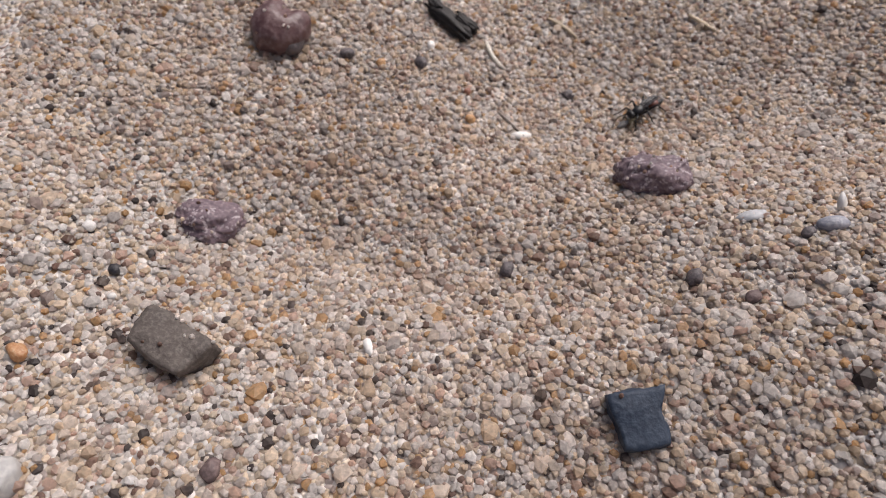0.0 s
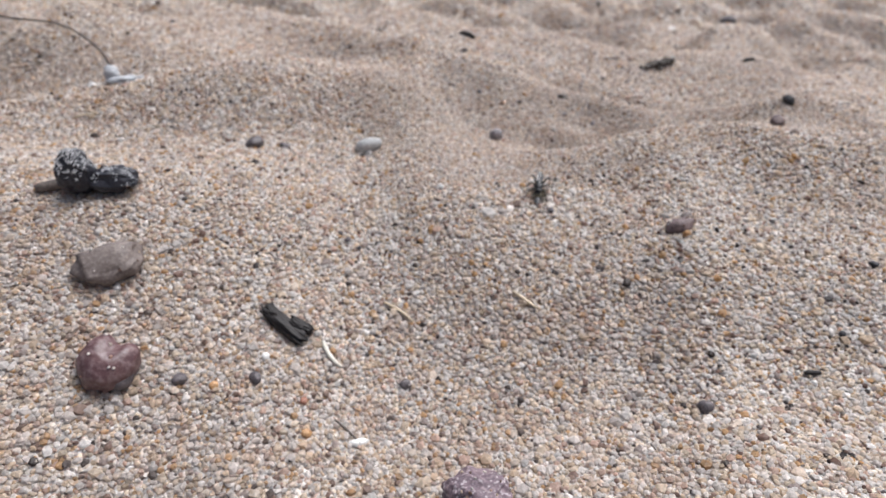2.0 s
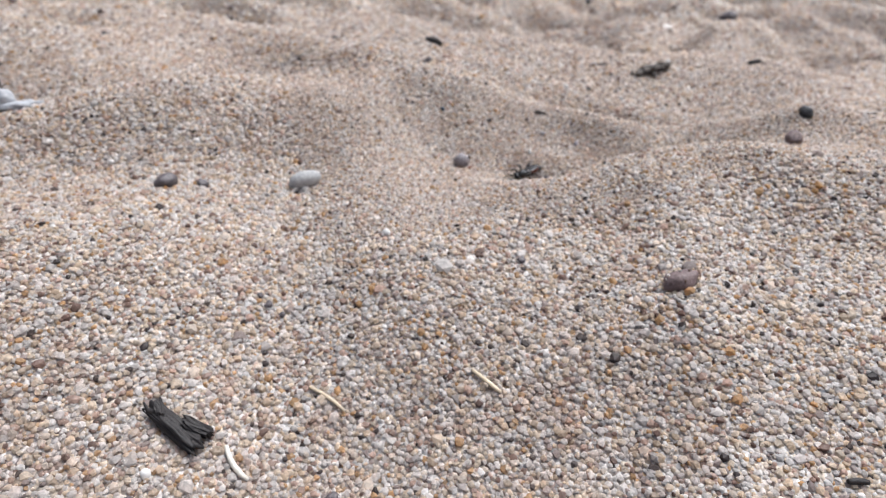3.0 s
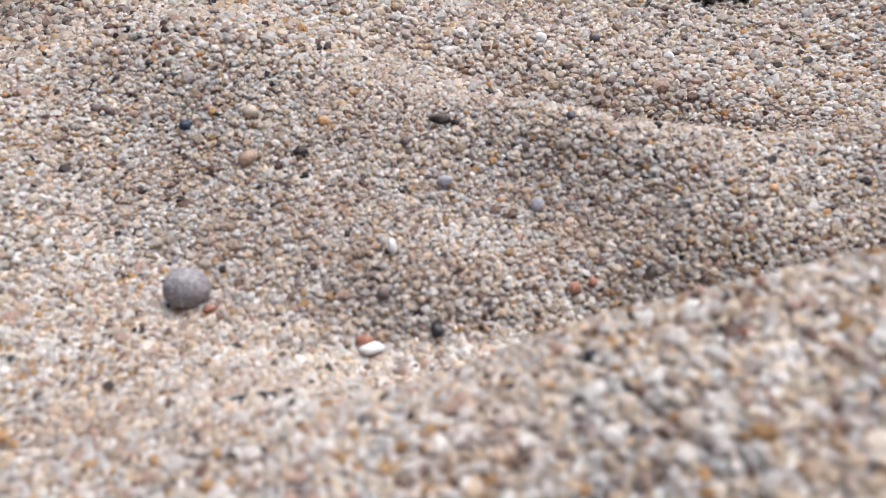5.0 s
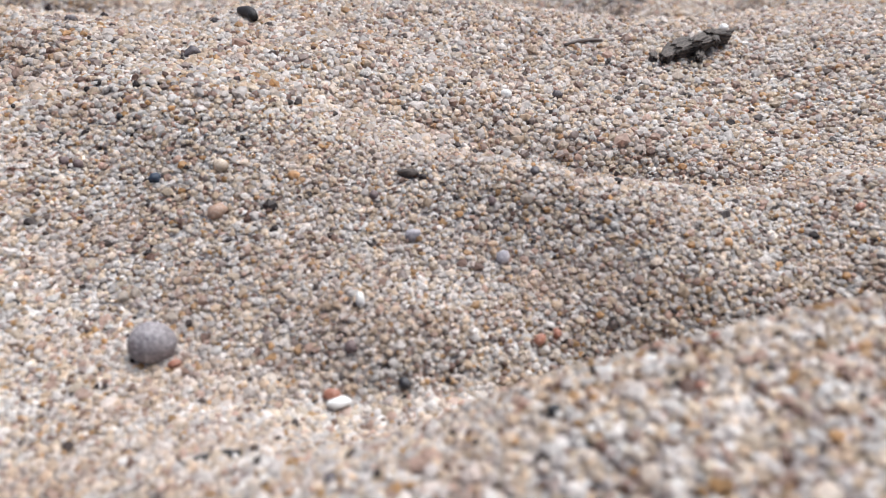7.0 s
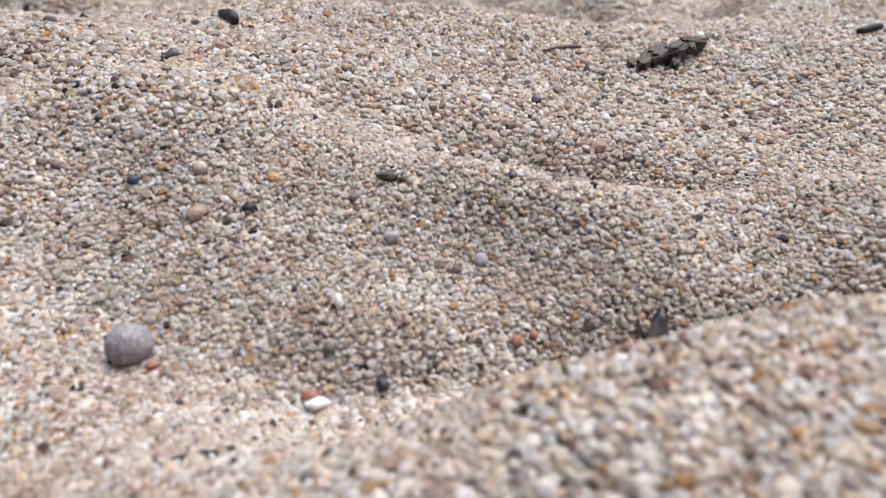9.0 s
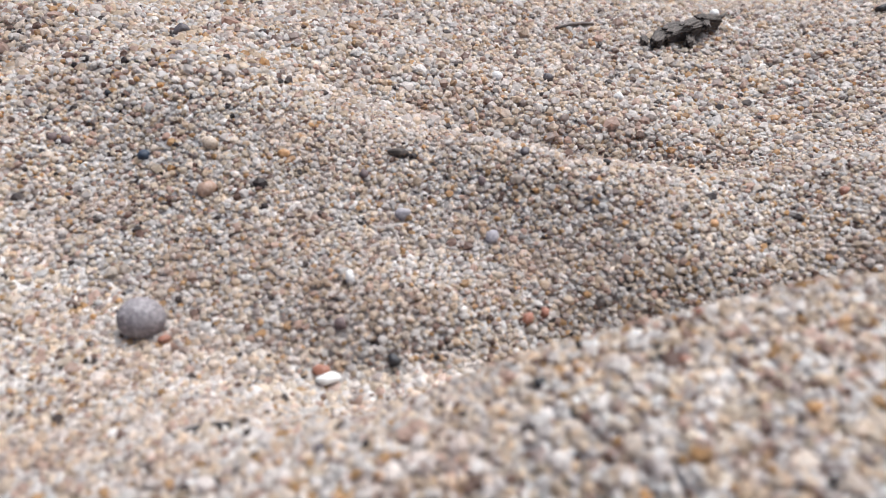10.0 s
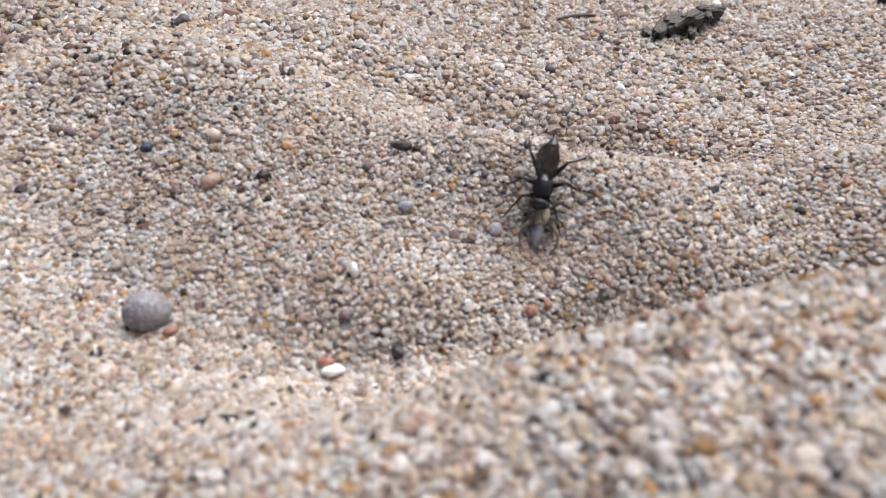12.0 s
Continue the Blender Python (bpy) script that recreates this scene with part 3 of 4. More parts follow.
chip_stone("blocky grey-brown sandstone chip with a dark broken side", -21.2, 33.6, (6.0, 3.6, 3.4), OLIVE, -30, 0.3, 31, 0.3, None, 10, 12)
chip_stone("squarish blue-black slate chip with a bite in one edge", 14.5, 28.0, (3.9, 4.2, 1.8), TEAL, 2, 0.3, 41, 0.22, 0.25, 4, 8)
chip_stone("grey-brown angular stone lying on pale sand", -18.4, 78.0, (6.6, 4.2, 3.4), DUN, 18, 0.34, 57, 0.72, 0.12, 8, 6, 0.16)
stone("stone", "long pale grey pebble lying on the sand", 12.6, 106.4, (4.6, 2.3, 2.4), PALE, 4, 0.25, 61, 0.05, 2, 0.9, detail=3)
stone("stone", "mauve-brown pebble on the side of a mound", 51.8, 78.6, (3.8, 2.6, 2.1), MAUVE, 8, 0.4, 71, 0.2, 5, 0.78, grains=8)
stone("stone", "pale grey pebble beside a mauve one", 53.4, 80.2, (1.9, 1.4, 1.1), DUN, 30, 0.45, 72, 0.1, 3, 0.85)
stone("stone", "round speckled grey pebble resting in a hollow", 34.5, 112.5, (2.3, 2.1, 2.2), SPECKLED, 0, 0.22, 81, 0.05, 2, 0.93, detail=4)
stone("stone", "oval blue-grey pebble half sunk in sand", 31.8, 41.3, (2.5, 1.4, 1.3), BLUEGREY, -12, 0.3, 91, 0.08, 3, 0.85)
stone("stone", "dark slate pebble beside an oval grey one", 29.9, 41.0, (1.3, 1.0, 0.9), SLATE, 20, 0.35, 92, 0.1, 4, 0.8)

SMALL = [
    ("dark plum pebble on pale sand", 45.7, 56.0, 1.9, SLATE), ("small round black pebble", -10.3, 66.2, 1.8, SLATE),
    ("small dark brown pebble", 5.8, 43.3, 1.7, SLATE), ("small black pebble among pale grains", -27.4, 39.9, 1.3, BLACKISH),
    ("orange quartz chip among sand grains", -31.6, 31.5, 1.7, AMBER), ("round tan-orange pebble among sand grains", 2.9, 61.2, 1.3, ORANGE),
    ("small yellow quartz pebble", -6.7, 65.4, 1.3, ORANGE), ("dark red pebble among sand grains", 2.6, 64.5, 1.1, RUST),
    ("dark slate pebble lying in a hollow", -2.4, 66.4, 1.6, SLATE), ("grey flat pebble among sand grains", 14.2, 67.4, 1.6, SLATE),
    ("grey-brown round pebble among sand grains", 24.3, 36.1, 1.5, MAUVE), ("flat dark grey chip", 20.8, 39.0, 1.7, SLATE),
    ("brown and black pebble", -16.3, 24.5, 1.9, MAUVE), ("pale grey stone partly buried", -29.2, 22.6, 3.2, PALE),
    ("white quartz pebble among sand grains", -30.2, 43.1, 1.3, MILKY), ("small white quartz pebble", -26.9, 37.5, 0.9, MILKY),
    ("dark brown pebble on far sand", -4.6, 106.2, 3.2, SLATE), ("brown pebble beside a darker one", -0.4, 106.2, 1.9, SLATE),
    ("white quartz pebble on a slope", 22.2, 93.3, 1.2, MILKY),
    ("tiny blue-black pebble among sand grains", 33.5, 123.0, 0.90, TEAL), ("small tan-red pebble among sand grains", 37.3, 120.1, 1.25, TAN),
    ("small dark pebble on the crest of a ridge", 56.0, 120.2, 0.75, SLATE), ("small plum-brown pebble among sand grains", 44.2, 111.3, 0.85, MAUVE),
    ("small black pebble below a ridge", 46.6, 109.7, 0.80, BLACKISH), ("small red pebble near a ridge", 43.0, 109.6, 0.95, RUST),
    ("tiny red pebble against a round grey one", 35.6, 111.5, 0.65, RUST), ("small dark brown pebble on a mound", 28.2, 124.4, 0.75, MAUVE),
    ("small dark brown pebble beside a like one", 29.0, 124.2, 0.70, MAUVE), ("pale tan pebble on a mound", 37.4, 123.2, 1.10, BUFF),
    ("small orange pebble in a sandy face", 41.7, 122.0, 0.80, ORANGE), ("grey pebble in a sandy face", 53.0, 116.1, 1.00, LILAC),
    ("small brown pebble in a sandy face", 46.3, 120.3, 0.75, MAUVE), ("small black pebble on a mound", 31.2, 127.2, 0.60, BLACKISH),
    ("small red pebble on a mound", 23.0, 131.5, 0.80, RUST), ("dull blue-grey pebble in a sandy face", 48.2, 117.7, 1.00, LILAC),
    ("small rusty pebble in a hollow", 53.9, 111.5, 0.80, RUST), ("tiny rusty pebble in a hollow", 54.9, 111.7, 0.70, RUST),
    ("small brown pebble under a ridge", 53.1, 118.9, 0.70, MAUVE), ("tiny black chip under a ridge", 60.9, 119.3, 0.60, BLACKISH),
    ("tiny dark chip in a sandy face", 58.9, 116.6, 0.60, SLATE), ("tiny red pebble in a sandy face", 73.8, 115.2, 0.70, RUST),
    ("tiny orange pebble in a sandy face", 65.5, 114.5, 0.70, ORANGE), ("dark pebble behind a mound", 33.6, 138.9, 1.60, SLATE),
    ("dark pebble on far sand", 62.1, 136.6, 1.10, SLATE), ("white quartz pebble in a far hollow", 67.5, 134.3, 1.00, MILKY),
    ("white quartz pebble beside dark bark", 83.2, 149.1, 1.30, MILKY), ("pale quartz pebble in a far hollow", 57.7, 136.0, 1.20, MILKY),
    ("dark brown pebble on a near mound", 58.5, 103.2, 0.60, RUST), ("rusty red pebble on a near mound", 56.6, 100.6, 0.55, RUST),
    ("small black pebble on a near mound", 51.8, 101.4, 0.55, BLACKISH), ("small dark pebble on a near mound", 43.8, 101.2, 0.60, SLATE),
    ("round dark grey stone on far sand", 143.2, 228.8, 6.60, SLATE), ("small black pebble on far sand", 110.7, 270.2, 2.40, BLACKISH),
    ("small dark pebble on far sand", 24.8, 248.2, 2.40, SLATE), ("white quartz pebble beside a dry sprig", -33.5, 126.5, 1.60, MILKY),
    ("dark stone behind a mound", 81.3, 105.2, 2.90, MAUVE), ("black pebble on the side of a mound", 37.0, 87.3, 1.20, SLATE),
    ("small dark pebble beyond a mound", 85.5, 109.6, 2.40, BLACKISH), ("black pebble on a sandy slope", 74.1, 70.3, 1.30, BLACKISH),
    ("small black pebble on a sandy slope", 65.4, 62.4, 1.00, BLACKISH), ("dark pebble in a clump", 8.5, 86.3, 1.10, SLATE),
    ("smaller dark pebble in a clump", 7.6, 87.4, 0.90, SLATE), ("dark pebble at the edge of a clump", 9.9, 85.2, 0.90, SLATE),
    ("dark brown pebble on distant sand", 17.5, 158.9, 1.50, SLATE), ("dark pebble on distant sand", -71.0, 231.5, 2.20, SLATE),
    ("dark pebble on a distant mound", -29.7, 173.8, 1.60, SLATE), ("dark pebble on a distant slope", -4.1, 289.7, 2.40, SLATE),
]
for k, (label, x, y, size, material) in enumerate(SMALL):
    size *= 0.9
    stone("pebble", label, x, y, (size * 1.1, size * 0.9, size * 0.85), material, 37 * k % 180, 0.36, 200 + k, 0.18, 6, 0.76, "pebble", detail=2 if size < 1.4 else 3)


# ---- plant remains and shells ----
def crusted(ob, count, seed, least, low, reach):
    """Fine pale crumbs in drifts on the upper side of a part."""
    rng = random.Random(seed)
    tops = [v for v in ob.data.vertices if v.normal.z > least and noise.noise(v.co / MM * 0.9 + Vector((seed, 0, 0))) > low]
    bm = bmesh.new()
    for _ in range(count):
        v = rng.choice(tops)
        p = v.co + Vector((rng.gauss(0, 1), rng.gauss(0, 1), rng.gauss(0, 0.5))) * reach * MM
        bmesh.ops.create_icosphere(bm, subdivisions=1, radius=rng.uniform(0.03, 0.08) * MM, matrix=Matrix.Translation(p))
    part("crust", bm, CRUST, ob, "white salty crust of stuck grains", smooth=False)


def charred_husk():
    ob = new("charred_husk")
    ob.matrix_basis = spot(-21.6, 89.2, 6, 1.8)
    body = part("body", lump((4.4, 4.4, 6.0), 301, 0.22, 4, 0.84, 5), CHAR, ob, at=Vector((-2.3, 0, 0.9)) * MM)
    arm = part("arm", lump((6.4, 3.6, 3.2), 302, 0.26, 5, 0.8, 5), CHAR, ob, at=Vector((1.7, -0.3, -0.2)) * MM)
    crusted(body, 1500, 9, 0.35, -0.22, 0.07)
    crusted(arm, 500, 4, 0.45, 0.08, 0.07)
    tagged(ob, "charred black husk with a white salty crust on top", "plant debris")


charred_husk()
rod_on_sand("twig", "short grey-brown twig end beside a charred husk", ((-29.0, 88.8), (-25.5, 89.6)), 0.7, TWIG, "twig", lift=0.3)


def bark_strip(size, seed, fray=0.3):
    """A split length of bark: grooved along y, with torn ends."""
    rng = random.Random(seed)
    shift = Vector((rng.uniform(0, 50), rng.uniform(0, 50), rng.uniform(0, 50)))
    bm = bmesh.new()
    bmesh.ops.create_cube(bm, size=2)
    bmesh.ops.subdivide_edges(bm, edges=bm.edges[:], cuts=15, use_grid_fill=True)
    for v in bm.verts:
        p = v.co.copy()
        p = p.lerp(p.normalized() * 1.15, 0.22)
        groove = noise.noise(Vector((p.x * 3.4, p.y * 0.7, p.z * 3.4)) + shift) * 0.32 + noise.noise(Vector((p.x * 8, p.y * 2.0, p.z * 8)) + shift) * 0.16
        torn = noise.noise(Vector((p.x * 2.6, 0, p.z * 2.6)) + shift * 2)
        bend = 0.25 * noise.noise(Vector((0, p.y * 1.1, 3)) + shift)
        p = Vector((p.x * (1 + groove) + bend, p.y * (1 + fray * torn), p.z * (1 + groove)))
        v.co = Vector((p.x * size[0], p.y * size[1], p.z * size[2])) * 0.5 * MM
    return bm


def bark_piece():
    ob = new("bark_piece")
    ob.matrix_basis = spot(1.0, 72.9, 48, 0.6)
    part("strip", bark_strip((1.5, 5.4, 1.3), 311, 0.45), BARK, ob, at=Vector((-0.4, 0.2, 0)) * MM)
    side = part("strip", bark_strip((1.0, 2.6, 1.1), 312, 0.6), BARK, ob, at=Vector((0.7, -1.3, 0.25)) * MM)
    side.rotation_euler = (radians(8), 0, radians(13))
    crumb = part("strip", bark_strip((0.8, 1.5, 0.8), 313, 0.6), BARK, ob, at=Vector((-0.2, 2.5, 0.3)) * MM)
    crumb.rotation_euler = (radians(-12), 0, radians(-32))
    part("splinter", tube([(-0.6, 2.2, 0.2), (-1.0, 3.0, 0.6), (-0.8, 3.7, 1.0)], [0.35, 0.22, 0.08]), BARK, ob)
    dust(ob.children[0], 8, 3, 0.3, 0.2)
    tagged(ob, "split piece of dark brown bark lying on the sand", "bark")


bark_piece()


def far_bark():
    ob = new("bark_piece")
    ob.matrix_basis = spot(77.0, 144.0, -60, 0.45)
    ob.scale = (0.85, 0.85, 0.85)
    strips = (
        (0.2, 1.9, 0.5, 1.7, 3.6, 1.5, 8), (-0.2, -0.6, 0.4, 1.9, 3.2, 1.3, -12), (-0.7, -2.9, 0.2, 1.3, 2.6, 1.0, 20), (0.6, 4.0, 0.7, 1.2, 2.6, 1.3, -22),
        (1.2, 0.2, 0.1, 0.9, 2.4, 0.8, 36), (-1.1, 1.2, 0.0, 0.8, 1.8, 0.7, -40), (-1.4, -4.4, -0.1, 0.7, 1.4, 0.6, 50), (0.9, 2.9, 0.9, 0.8, 1.8, 0.8, 48),
    )
    for k, (x, y, z, a, b, c, turn) in enumerate(strips):
        piece = part("strip", bark_strip((a, b, c), 321 + k, 0.7), DRY_BARK, ob, at=Vector((x, y, z)) * MM)
        piece.rotation_euler = (radians(6 * (k % 3 - 1)), 0, radians(turn))
    part("splinter", tube([(0.6, 4.6, 0.8), (1.2, 5.6, 1.2), (1.1, 6.4, 1.5)], [0.4, 0.25, 0.08]), DRY_BARK, ob)
    tagged(ob, "crumbled dark brown bark lying in a far hollow", "bark")


far_bark()
rod_on_sand("straw", "short dry straw stalk lying on sand", ((12.6, 77.0), (15.9, 74.5)), 0.22, STRAW, "straw", 0.04)
rod_on_sand("straw", "short straw with a dark shadowed end", ((29.0, 75.6), (31.3, 72.6)), 0.26, STRAW, "straw", 0.0)
rod_on_sand("plant_fibre", "curved bleached plant fibre", ((5.0, 71.5), (6.9, 68.8)), 0.28, FIBRE, "plant fibre", -0.12)
rod_on_sand("straw", "thin dark straw poking from the sand", ((6.0, 62.8), (8.6, 60.2)), 0.14, TWIG, "straw", 0.03)
stone("seed_husk", "small dark brown elongated seed husk", 48.5, 121.45, (1.35, 0.55, 0.5), DRY_BARK, -12, 0.2, 411, 0.12, 4, 0.85, "seed husk")
rod_on_sand("twig", "small dark twig sunk in sand", ((38.2, 103.9), (39.9, 104.5)), 0.2, BARK, "twig", 0.08, -0.1)
rod_on_sand("twig", "thin dark twig beside crumbled bark", ((65.2, 144.6), (69.2, 145.7)), 0.2, TWIG, "twig", 0.06)
rod_on_sand("twig", "short dark twig behind a mound", ((35.3, 154.2), (37.2, 149.3)), 0.55, BARK, "twig", 0.05)
rod_on_sand("twig", "dark twig fragment on a sandy slope", ((58.6, 58.6), (60.3, 58.2)), 0.3, BARK, "twig", 0.05)
rod_on_sand("straw", "pale straw lying on far sand", ((-33.8, 116.5), (-29.9, 117.0)), 0.2, STRAW, "straw", 0.05)
rod_on_sand("twig", "dark twig fragment on far sand", ((98.5, 145.5), (101.5, 146.2)), 0.4, BARK, "twig", 0.05)
rod_on_sand("twig", "long curved grey-brown twig on far sand", ((155.0, 345.0), (150.0, 264.0)), 1.6, TWIG, "twig", -0.03, 2.0)
flake("shell_chip", "white shell chip lying flat", 8.4, 60.4, (2.6, 1.0), 5, 20, seed=1)
flake("shell_chip", "narrow white shell chip standing on edge", -6.0, 34.4, (0.7, 1.9), 12, 25, seed=2)
flake("shell_chip", "small triangular white shell chip", -1.4, 68.7, (1.1, 1.3), 20, 40, seed=3)
flake("shell_chip", "pointed white shell chip standing on edge", 33.3, 43.2, (0.9, 2.2), -8, 66, seed=4, lift=0.6)
flake("shell_chip", "broad pale shell flake partly buried", 26.6, 44.0, (3.0, 1.1), 6, 6, PLUME, 0.12, 5)
flake("shell_chip", "small white seed-shaped shell chip", 44.9, 113.3, (0.5, 1.0), 10, 45, seed=6, lift=0.3)
flake("shell_chip", "white shell flake near a ridge", 43.3, 109.2, (1.5, 0.7), 8, 15, SHELL, seed=7, lift=0.25)


def feather_sprig():
    ob = new("dry_sprig")
    ob.matrix_basis = spot(-29.8, 126.1, 0, 0.2, 0.0)
    part("stem", tube(smooth_line([(0, 0, 0), (-0.8, 1.5, 4.5), (-6.0, 2.5, 9.0), (-14, 3, 10.5), (-26, 4, 13)]), [0.26 - 0.008 * k for k in range(21)]), TWIG, ob)
    part("down", lump((5.6, 2.4, 1.3), 331, 0.4, 3, 0.85, 4), PLUME, ob, "pale grey fluffy down", at=Vector((2.6, -0.6, 0.4)) * MM)
    part("husk", lump((2.6, 2.2, 3.0), 332, 0.25, 3, 0.85, 3), PLUME, ob, at=Vector((0.2, 0.2, 1.2)) * MM)
    tagged(ob, "dry bent sprig with pale grey down at its foot", "plant")


feather_sprig()


# ---- the wasp and its prey ----
def build_wasp():
    ob = new("spider_wasp")
    tagged(ob, "slender black wasp with a red-banded abdomen and smoky wings", "wasp")
    part("thorax", merge(ball((0, 1.0, 1.35), (0.78, 1.1, 0.72)), ball((0, -0.05, 1.3), (0.62, 0.6, 0.56))), CHITIN, ob)
    head = part("head", ball((0, 2.4, 1.4), (0.72, 0.42, 0.56)), CHITIN, ob)
    for s in (-1, 1):
        part("eye", ball((s * 0.56, 2.46, 1.47), (0.2, 0.26, 0.36), 0, 12, 8), EYE, head, "glossy dark eye")
        part("antenna", tube(smooth_line([(s * 0.16, 2.7, 1.4), (s * 0.4, 3.3, 1.55), (s * 0.75, 3.9, 1.2), (s * 1.0, 4.3, 0.7)]), [0.065 - 0.0025 * k for k in range(16)], 6), CHITIN, head)
    part("face", ball((0, 2.62, 1.28), (0.3, 0.16, 0.3), 0, 12, 8), FACE, head, "silvery haired face")
    part("waist", tube([(0, -0.4, 1.25), (0, -0.62, 1.22), (0, -0.8, 1.2)], [0.2, 0.15, 0.22]), CHITIN, ob)
    part("abdomen", ball((0, -1.55, 1.15), (0.64, 0.95, 0.56)), RED_CHITIN, ob, "red-brown front of the abdomen")
    part("abdomen_tip", ball((0, -2.6, 0.98), (0.55, 1.15, 0.48), 0.85), CHITIN, ob, "pointed black abdomen tip")
    wings = []
    for s in (-1, 1):
        outline = [(0, 0), (0.3, -0.4), (0.52, -1.15), (0.58, -1.9), (0.47, -2.6), (0.2, -3.05), (-0.12, -3.0), (-0.38, -2.4), (-0.46, -1.45), (-0.32, -0.7)]
        bm = bmesh.new()
        top = [bm.verts.new(Vector((s * x, y, 0.03 + 0.1 * math.sin(x * 3))) * MM) for x, y in outline]
        low = [bm.verts.new(Vector((s * x, y, 0.005 + 0.1 * math.sin(x * 3))) * MM) for x, y in outline]
        bm.faces.new(top)
        bm.faces.new(list(reversed(low)))
        for k in range(len(outline)):
            j = (k + 1) % len(outline)
            bm.faces.new((top[j], top[k], low[k], low[j]))
        bmesh.ops.recalc_face_normals(bm, faces=bm.faces)
        wing = part("wing", bm, MEMBRANE, ob, "smoky dark wing", smooth=False, at=Vector((s * 0.34, 0.75, 1.95)) * MM)
        for vein in ([(0.05, -0.1), (0.36, -1.1), (0.42, -2.3)], [(0, -0.2), (0.08, -1.5), (0.12, -2.7)], [(-0.1, -0.3), (-0.16, -1.3), (-0.16, -2.3)]):
            part("vein", tube([(s * x, y, 0.06 + 0.1 * math.sin(x * 3)) for x, y in vein], [0.022, 0.018, 0.012], 5), CHITIN, wing)
        wings.append((wing, s))
    legs = []
    for s in (-1, 1):
        for k, (hip, knee, ankle, foot) in enumerate((
            ((0.42, 1.5, 0.95), (1.2, 2.3, 1.8), (1.85, 3.1, 0.6), (2.2, 3.8, 0.05)),
            ((0.45, 0.7, 0.9), (1.65, 0.8, 2.05), (2.6, 0.7, 0.55), (3.3, 0.45, 0.05)),
            ((0.42, 0.0, 0.9), (1.45, -0.9, 2.35), (2.1, -2.3, 0.6), (2.55, -3.5, 0.05)),
        )):
            h = Vector((s * hip[0], hip[1], hip[2]))
            rel = [Vector((s * p[0], p[1], p[2])) - h for p in (hip, knee, ankle, foot)]
            bm = merge(tube([rel[0], rel[0].lerp(rel[1], 0.5), rel[1]], [0.14, 0.19, 0.11], 7), tube([rel[1], rel[1].lerp(rel[2], 0.5), rel[2]], [0.1, 0.085, 0.065], 7), tube([rel[2], rel[2].lerp(rel[3], 0.5) + Vector((0, 0, 0.05)), rel[3]], [0.06, 0.05, 0.035], 6))
            leg = part("leg", bm, CHITIN, ob, at=h * MM)
            legs.append((leg, h, s, k))
    ob.scale = (0.76, 0.76, 0.76)
    return ob, legs, wings


def build_spider():
    ob = new("spider")
    tagged(ob, "limp sand-coloured spider with a grey abdomen", "spider")
    front = part("cephalothorax", ball((0, 0.8, 0.65), (0.68, 0.9, 0.46), -0.1), SPIDER_FRONT, ob)
    for s in (-1, 1):
        part("eye", ball((s * 0.22, 1.75, 1.0), (0.12, 0.1, 0.12), 0, 8, 6), EYE, front, "small dark eye")
        part("fang", tube([(s * 0.25, 1.7, 0.7), (s * 0.3, 2.05, 0.4)], [0.2, 0.08], 7), SPIDER_LEG, front)
    part("abdomen", ball((0, -0.95, 0.58), (0.52, 1.1, 0.46), 0.4), SPIDER_BACK, ob, "grey abdomen")
    for s in (-1, 1):
        for k in range(4):
            y = 1.5 - 0.4 * k
            out = 0.85 + 0.2 * (k % 2) + (0.25 if s > 0 else -0.05)
            fold = (0.9, 0.3, -0.6, -1.5)[k]
            part("leg", tube(smooth_line([(s * 0.65, y, 0.65), (s * out, y + fold * 0.5, 1.35), (s * (out + 0.35), y + fold, 0.7), (s * (out - 0.1), y + fold * 1.7, 0.1)], 4), [0.15, 0.15, 0.15, 0.14, 0.13, 0.13, 0.12, 0.11, 0.1, 0.08, 0.07, 0.06, 0.04], 7), SPIDER_LEG, ob, "pale leg with dark bands")
    ob.scale = (0.72, 0.72, 0.72)
    return ob


WASP, WASP_LEGS, WASP_WINGS = build_wasp()
SPIDER = build_spider()
build_grains()

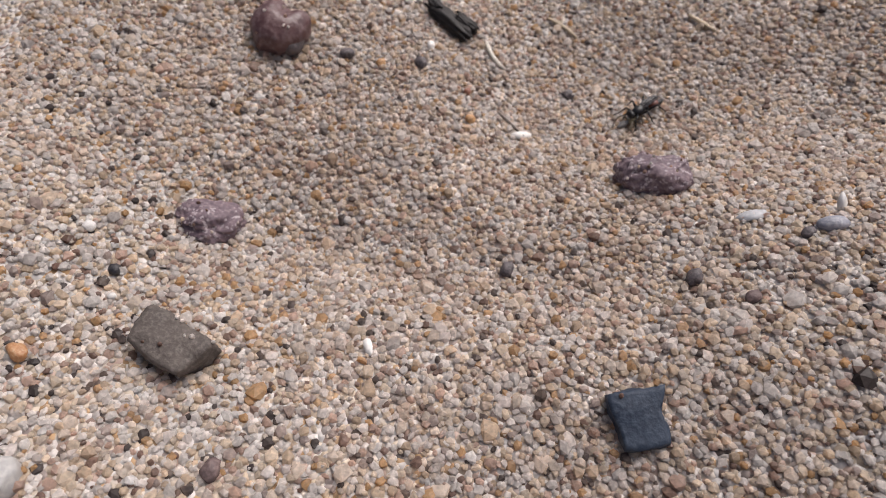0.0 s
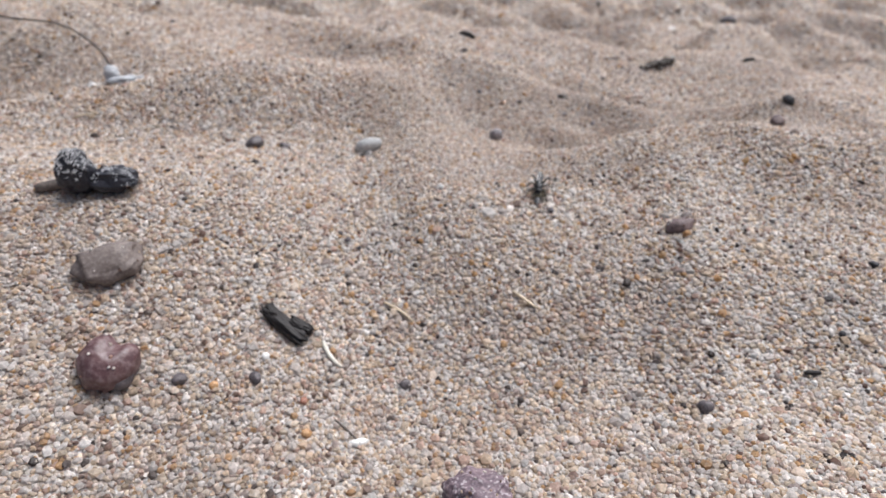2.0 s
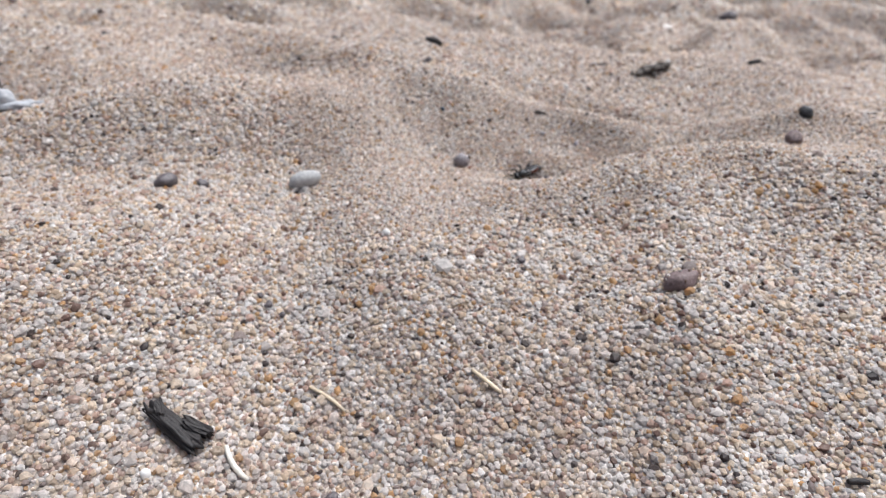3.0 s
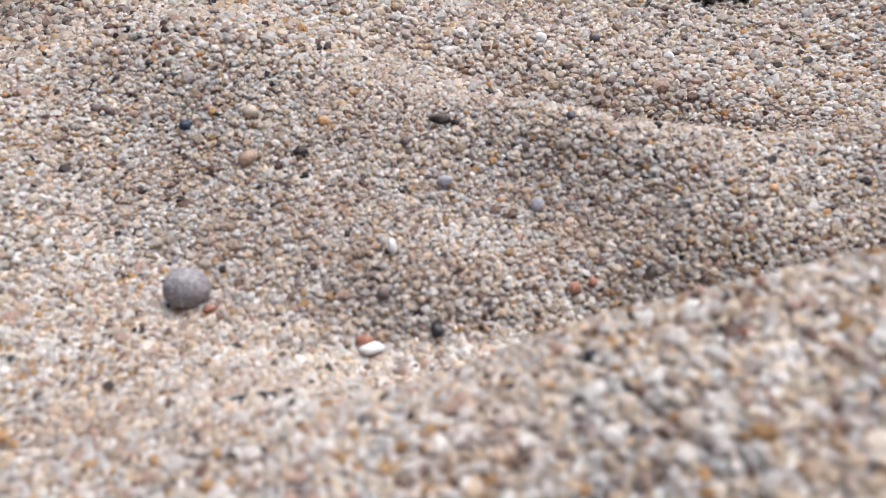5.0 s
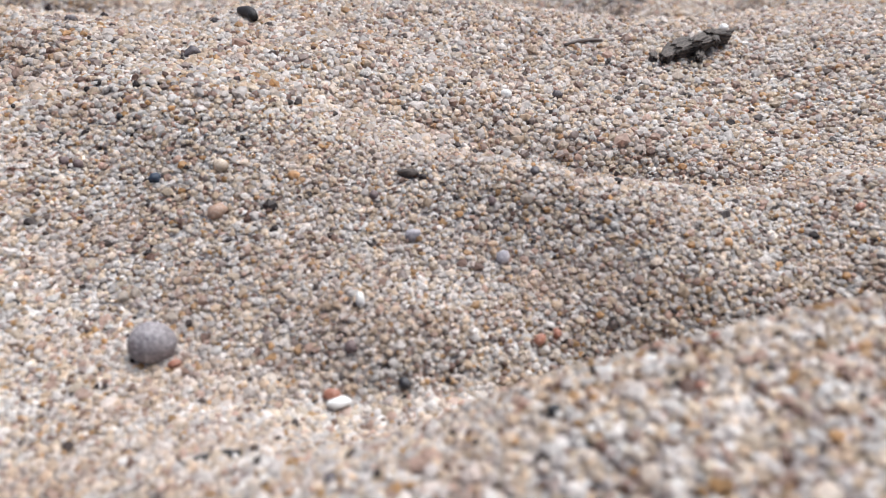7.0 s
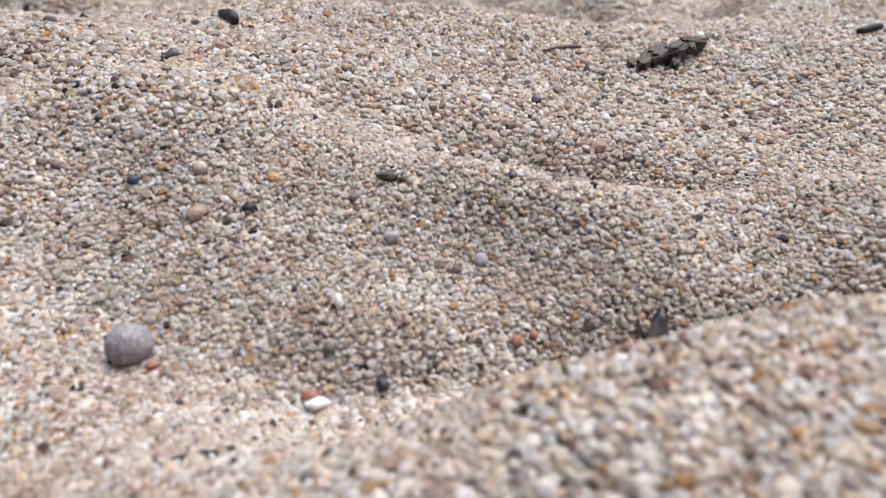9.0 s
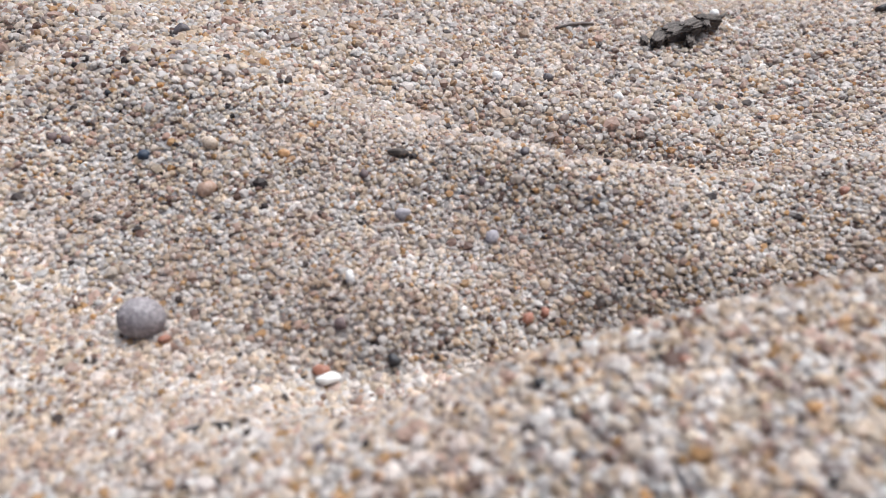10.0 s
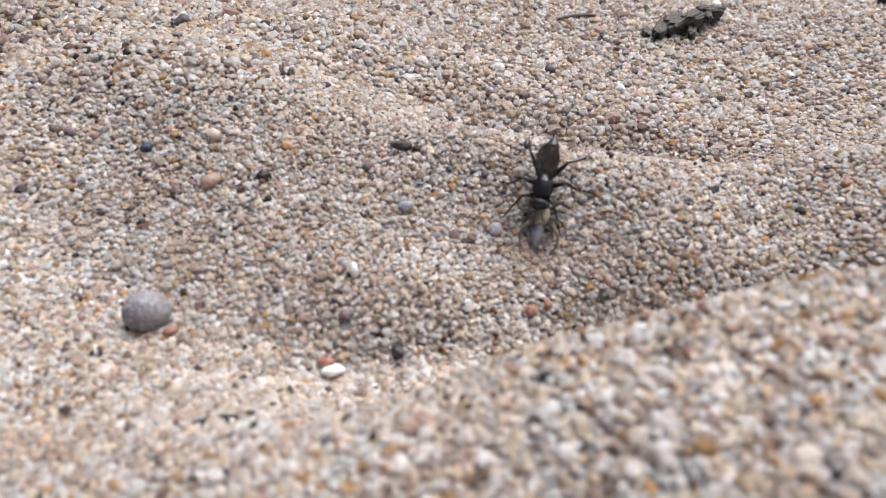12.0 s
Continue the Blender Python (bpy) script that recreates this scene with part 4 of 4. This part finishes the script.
# seconds, place in millimetres, heading (degrees to the left of north)
WASP_WAY = [
    (0.0, 21.8, 62.8, 120), (0.2, 28.0, 66.6, 142), (0.4, 31.8, 69.0, 130), (0.5, 33.0, 70.8, 134), (0.6, 33.5, 72.0, 142), (0.8, 34.2, 75.6, 150),
    (1.0, 34.4, 77.8, 155), (1.25, 35.6, 81.5, 150), (1.5, 37.0, 86.6, 150), (1.75, 36.2, 88.6, 150), (2.0, 36.2, 91.4, 163), (2.2, 37.6, 95.0, 145),
    (2.4, 40.6, 107.0, 140), (2.5, 42.0, 110.2, 130), (2.7, 41.2, 110.6, 125), (3.2, 47.0, 109.5, 105), (3.8, 58.5, 108.2, 100), (4.2, 61.5, 108.2, 90),
    (4.9, 60.5, 108.2, 85), (5.15, 57.5, 108.2, 80), (5.3, 50.0, 109.2, 40), (5.4, 49.7, 110.0, 30), (5.5, 49.4, 111.9, 16), (5.6, 50.0, 114.6, -8),
    (5.7, 50.1, 114.9, -9), (5.8, 52.5, 117.1, -51), (5.9, 55.2, 118.4, -56), (6.0, 56.1, 118.8, -62), (6.1, 57.6, 119.0, -36), (6.2, 58.0, 119.2, -18),
    (6.3, 58.1, 119.2, -15), (6.4, 60.0, 120.7, -16), (6.5, 61.4, 122.6, -22), (6.6, 62.0, 123.4, -28), (6.7, 63.2, 125.0, -35), (7.0, 65.0, 126.0, -60),
    (7.7, 65.5, 126.2, -110), (8.1, 64.5, 121.5, -165), (8.5, 62.5, 116.0, -185), (8.9, 61.2, 110.8, -195), (9.2, 60.8, 108.3, -225), (10.2, 60.5, 108.2, -260),
    (11.0, 58.8, 108.4, -245), (11.2, 58.0, 109.8, -210), (11.3, 57.6, 110.6, -204), (11.5, 57.1, 113.1, -203), (11.6, 56.8, 114.7, -203), (11.7, 56.4, 116.5, -202),
    (11.8, 56.7, 117.1, -202), (11.9, 56.5, 117.6, -204), (12.0, 56.4, 117.7, -204),
]
SPIDER_LEFT = (57.4, 107.9, 340)  # where the prey lies while the wasp is away


def prey_place(x, y, heading, reach=2.1):
    return x - math.sin(radians(heading)) * reach, y + math.cos(radians(heading)) * reach


def motions():
    walk(WASP, [(t, spot(x, y, h, 0.1)) for t, x, y, h in WASP_WAY])
    rows = []
    for t, x, y, h in WASP_WAY:
        if t < 3.9 or t > 11.05:
            px, py = prey_place(x, y, h)
            rows.append((t, spot(px, py, h + 180 + (360 if t > 5 else 0), 0.0)))
        elif t in (4.2, 11.0):
            px, py, h = SPIDER_LEFT
            rows.append((t, spot(px, py, h, 0.0)))
    walk(SPIDER, rows)
    for leg, hip, side, k in WASP_LEGS:
        steps = []
        phase = 0.0 if (k + (side > 0)) % 2 else math.pi
        for i in range(121):
            t = i / 10
            swing = 13 * math.sin(t * 2 * math.pi * 3.3 + phase)
            raise_ = 7 * max(0.0, math.cos(t * 2 * math.pi * 3.3 + phase))
            steps.append((t, pose(hip.x * MM, hip.y * MM, hip.z * MM, 0, -side * raise_, side * swing)))
        walk(leg, steps)
    for wing, side in WASP_WINGS:
        lifts = [(0.0, 7, -9), (0.3, 22, 8), (0.6, 28, 10), (0.9, 7, -9), (2.7, 7, -10), (5.7, 6, -11), (6.0, 7, -9), (6.3, 6, -11), (11.8, 7, -9), (11.9, 38, -8), (12.0, 54, -4)]
        walk(wing, [(t, pose(side * 0.34 * MM, 0.75 * MM, 1.95 * MM, -up, 0, side * out)) for t, up, out in lifts])


motions()
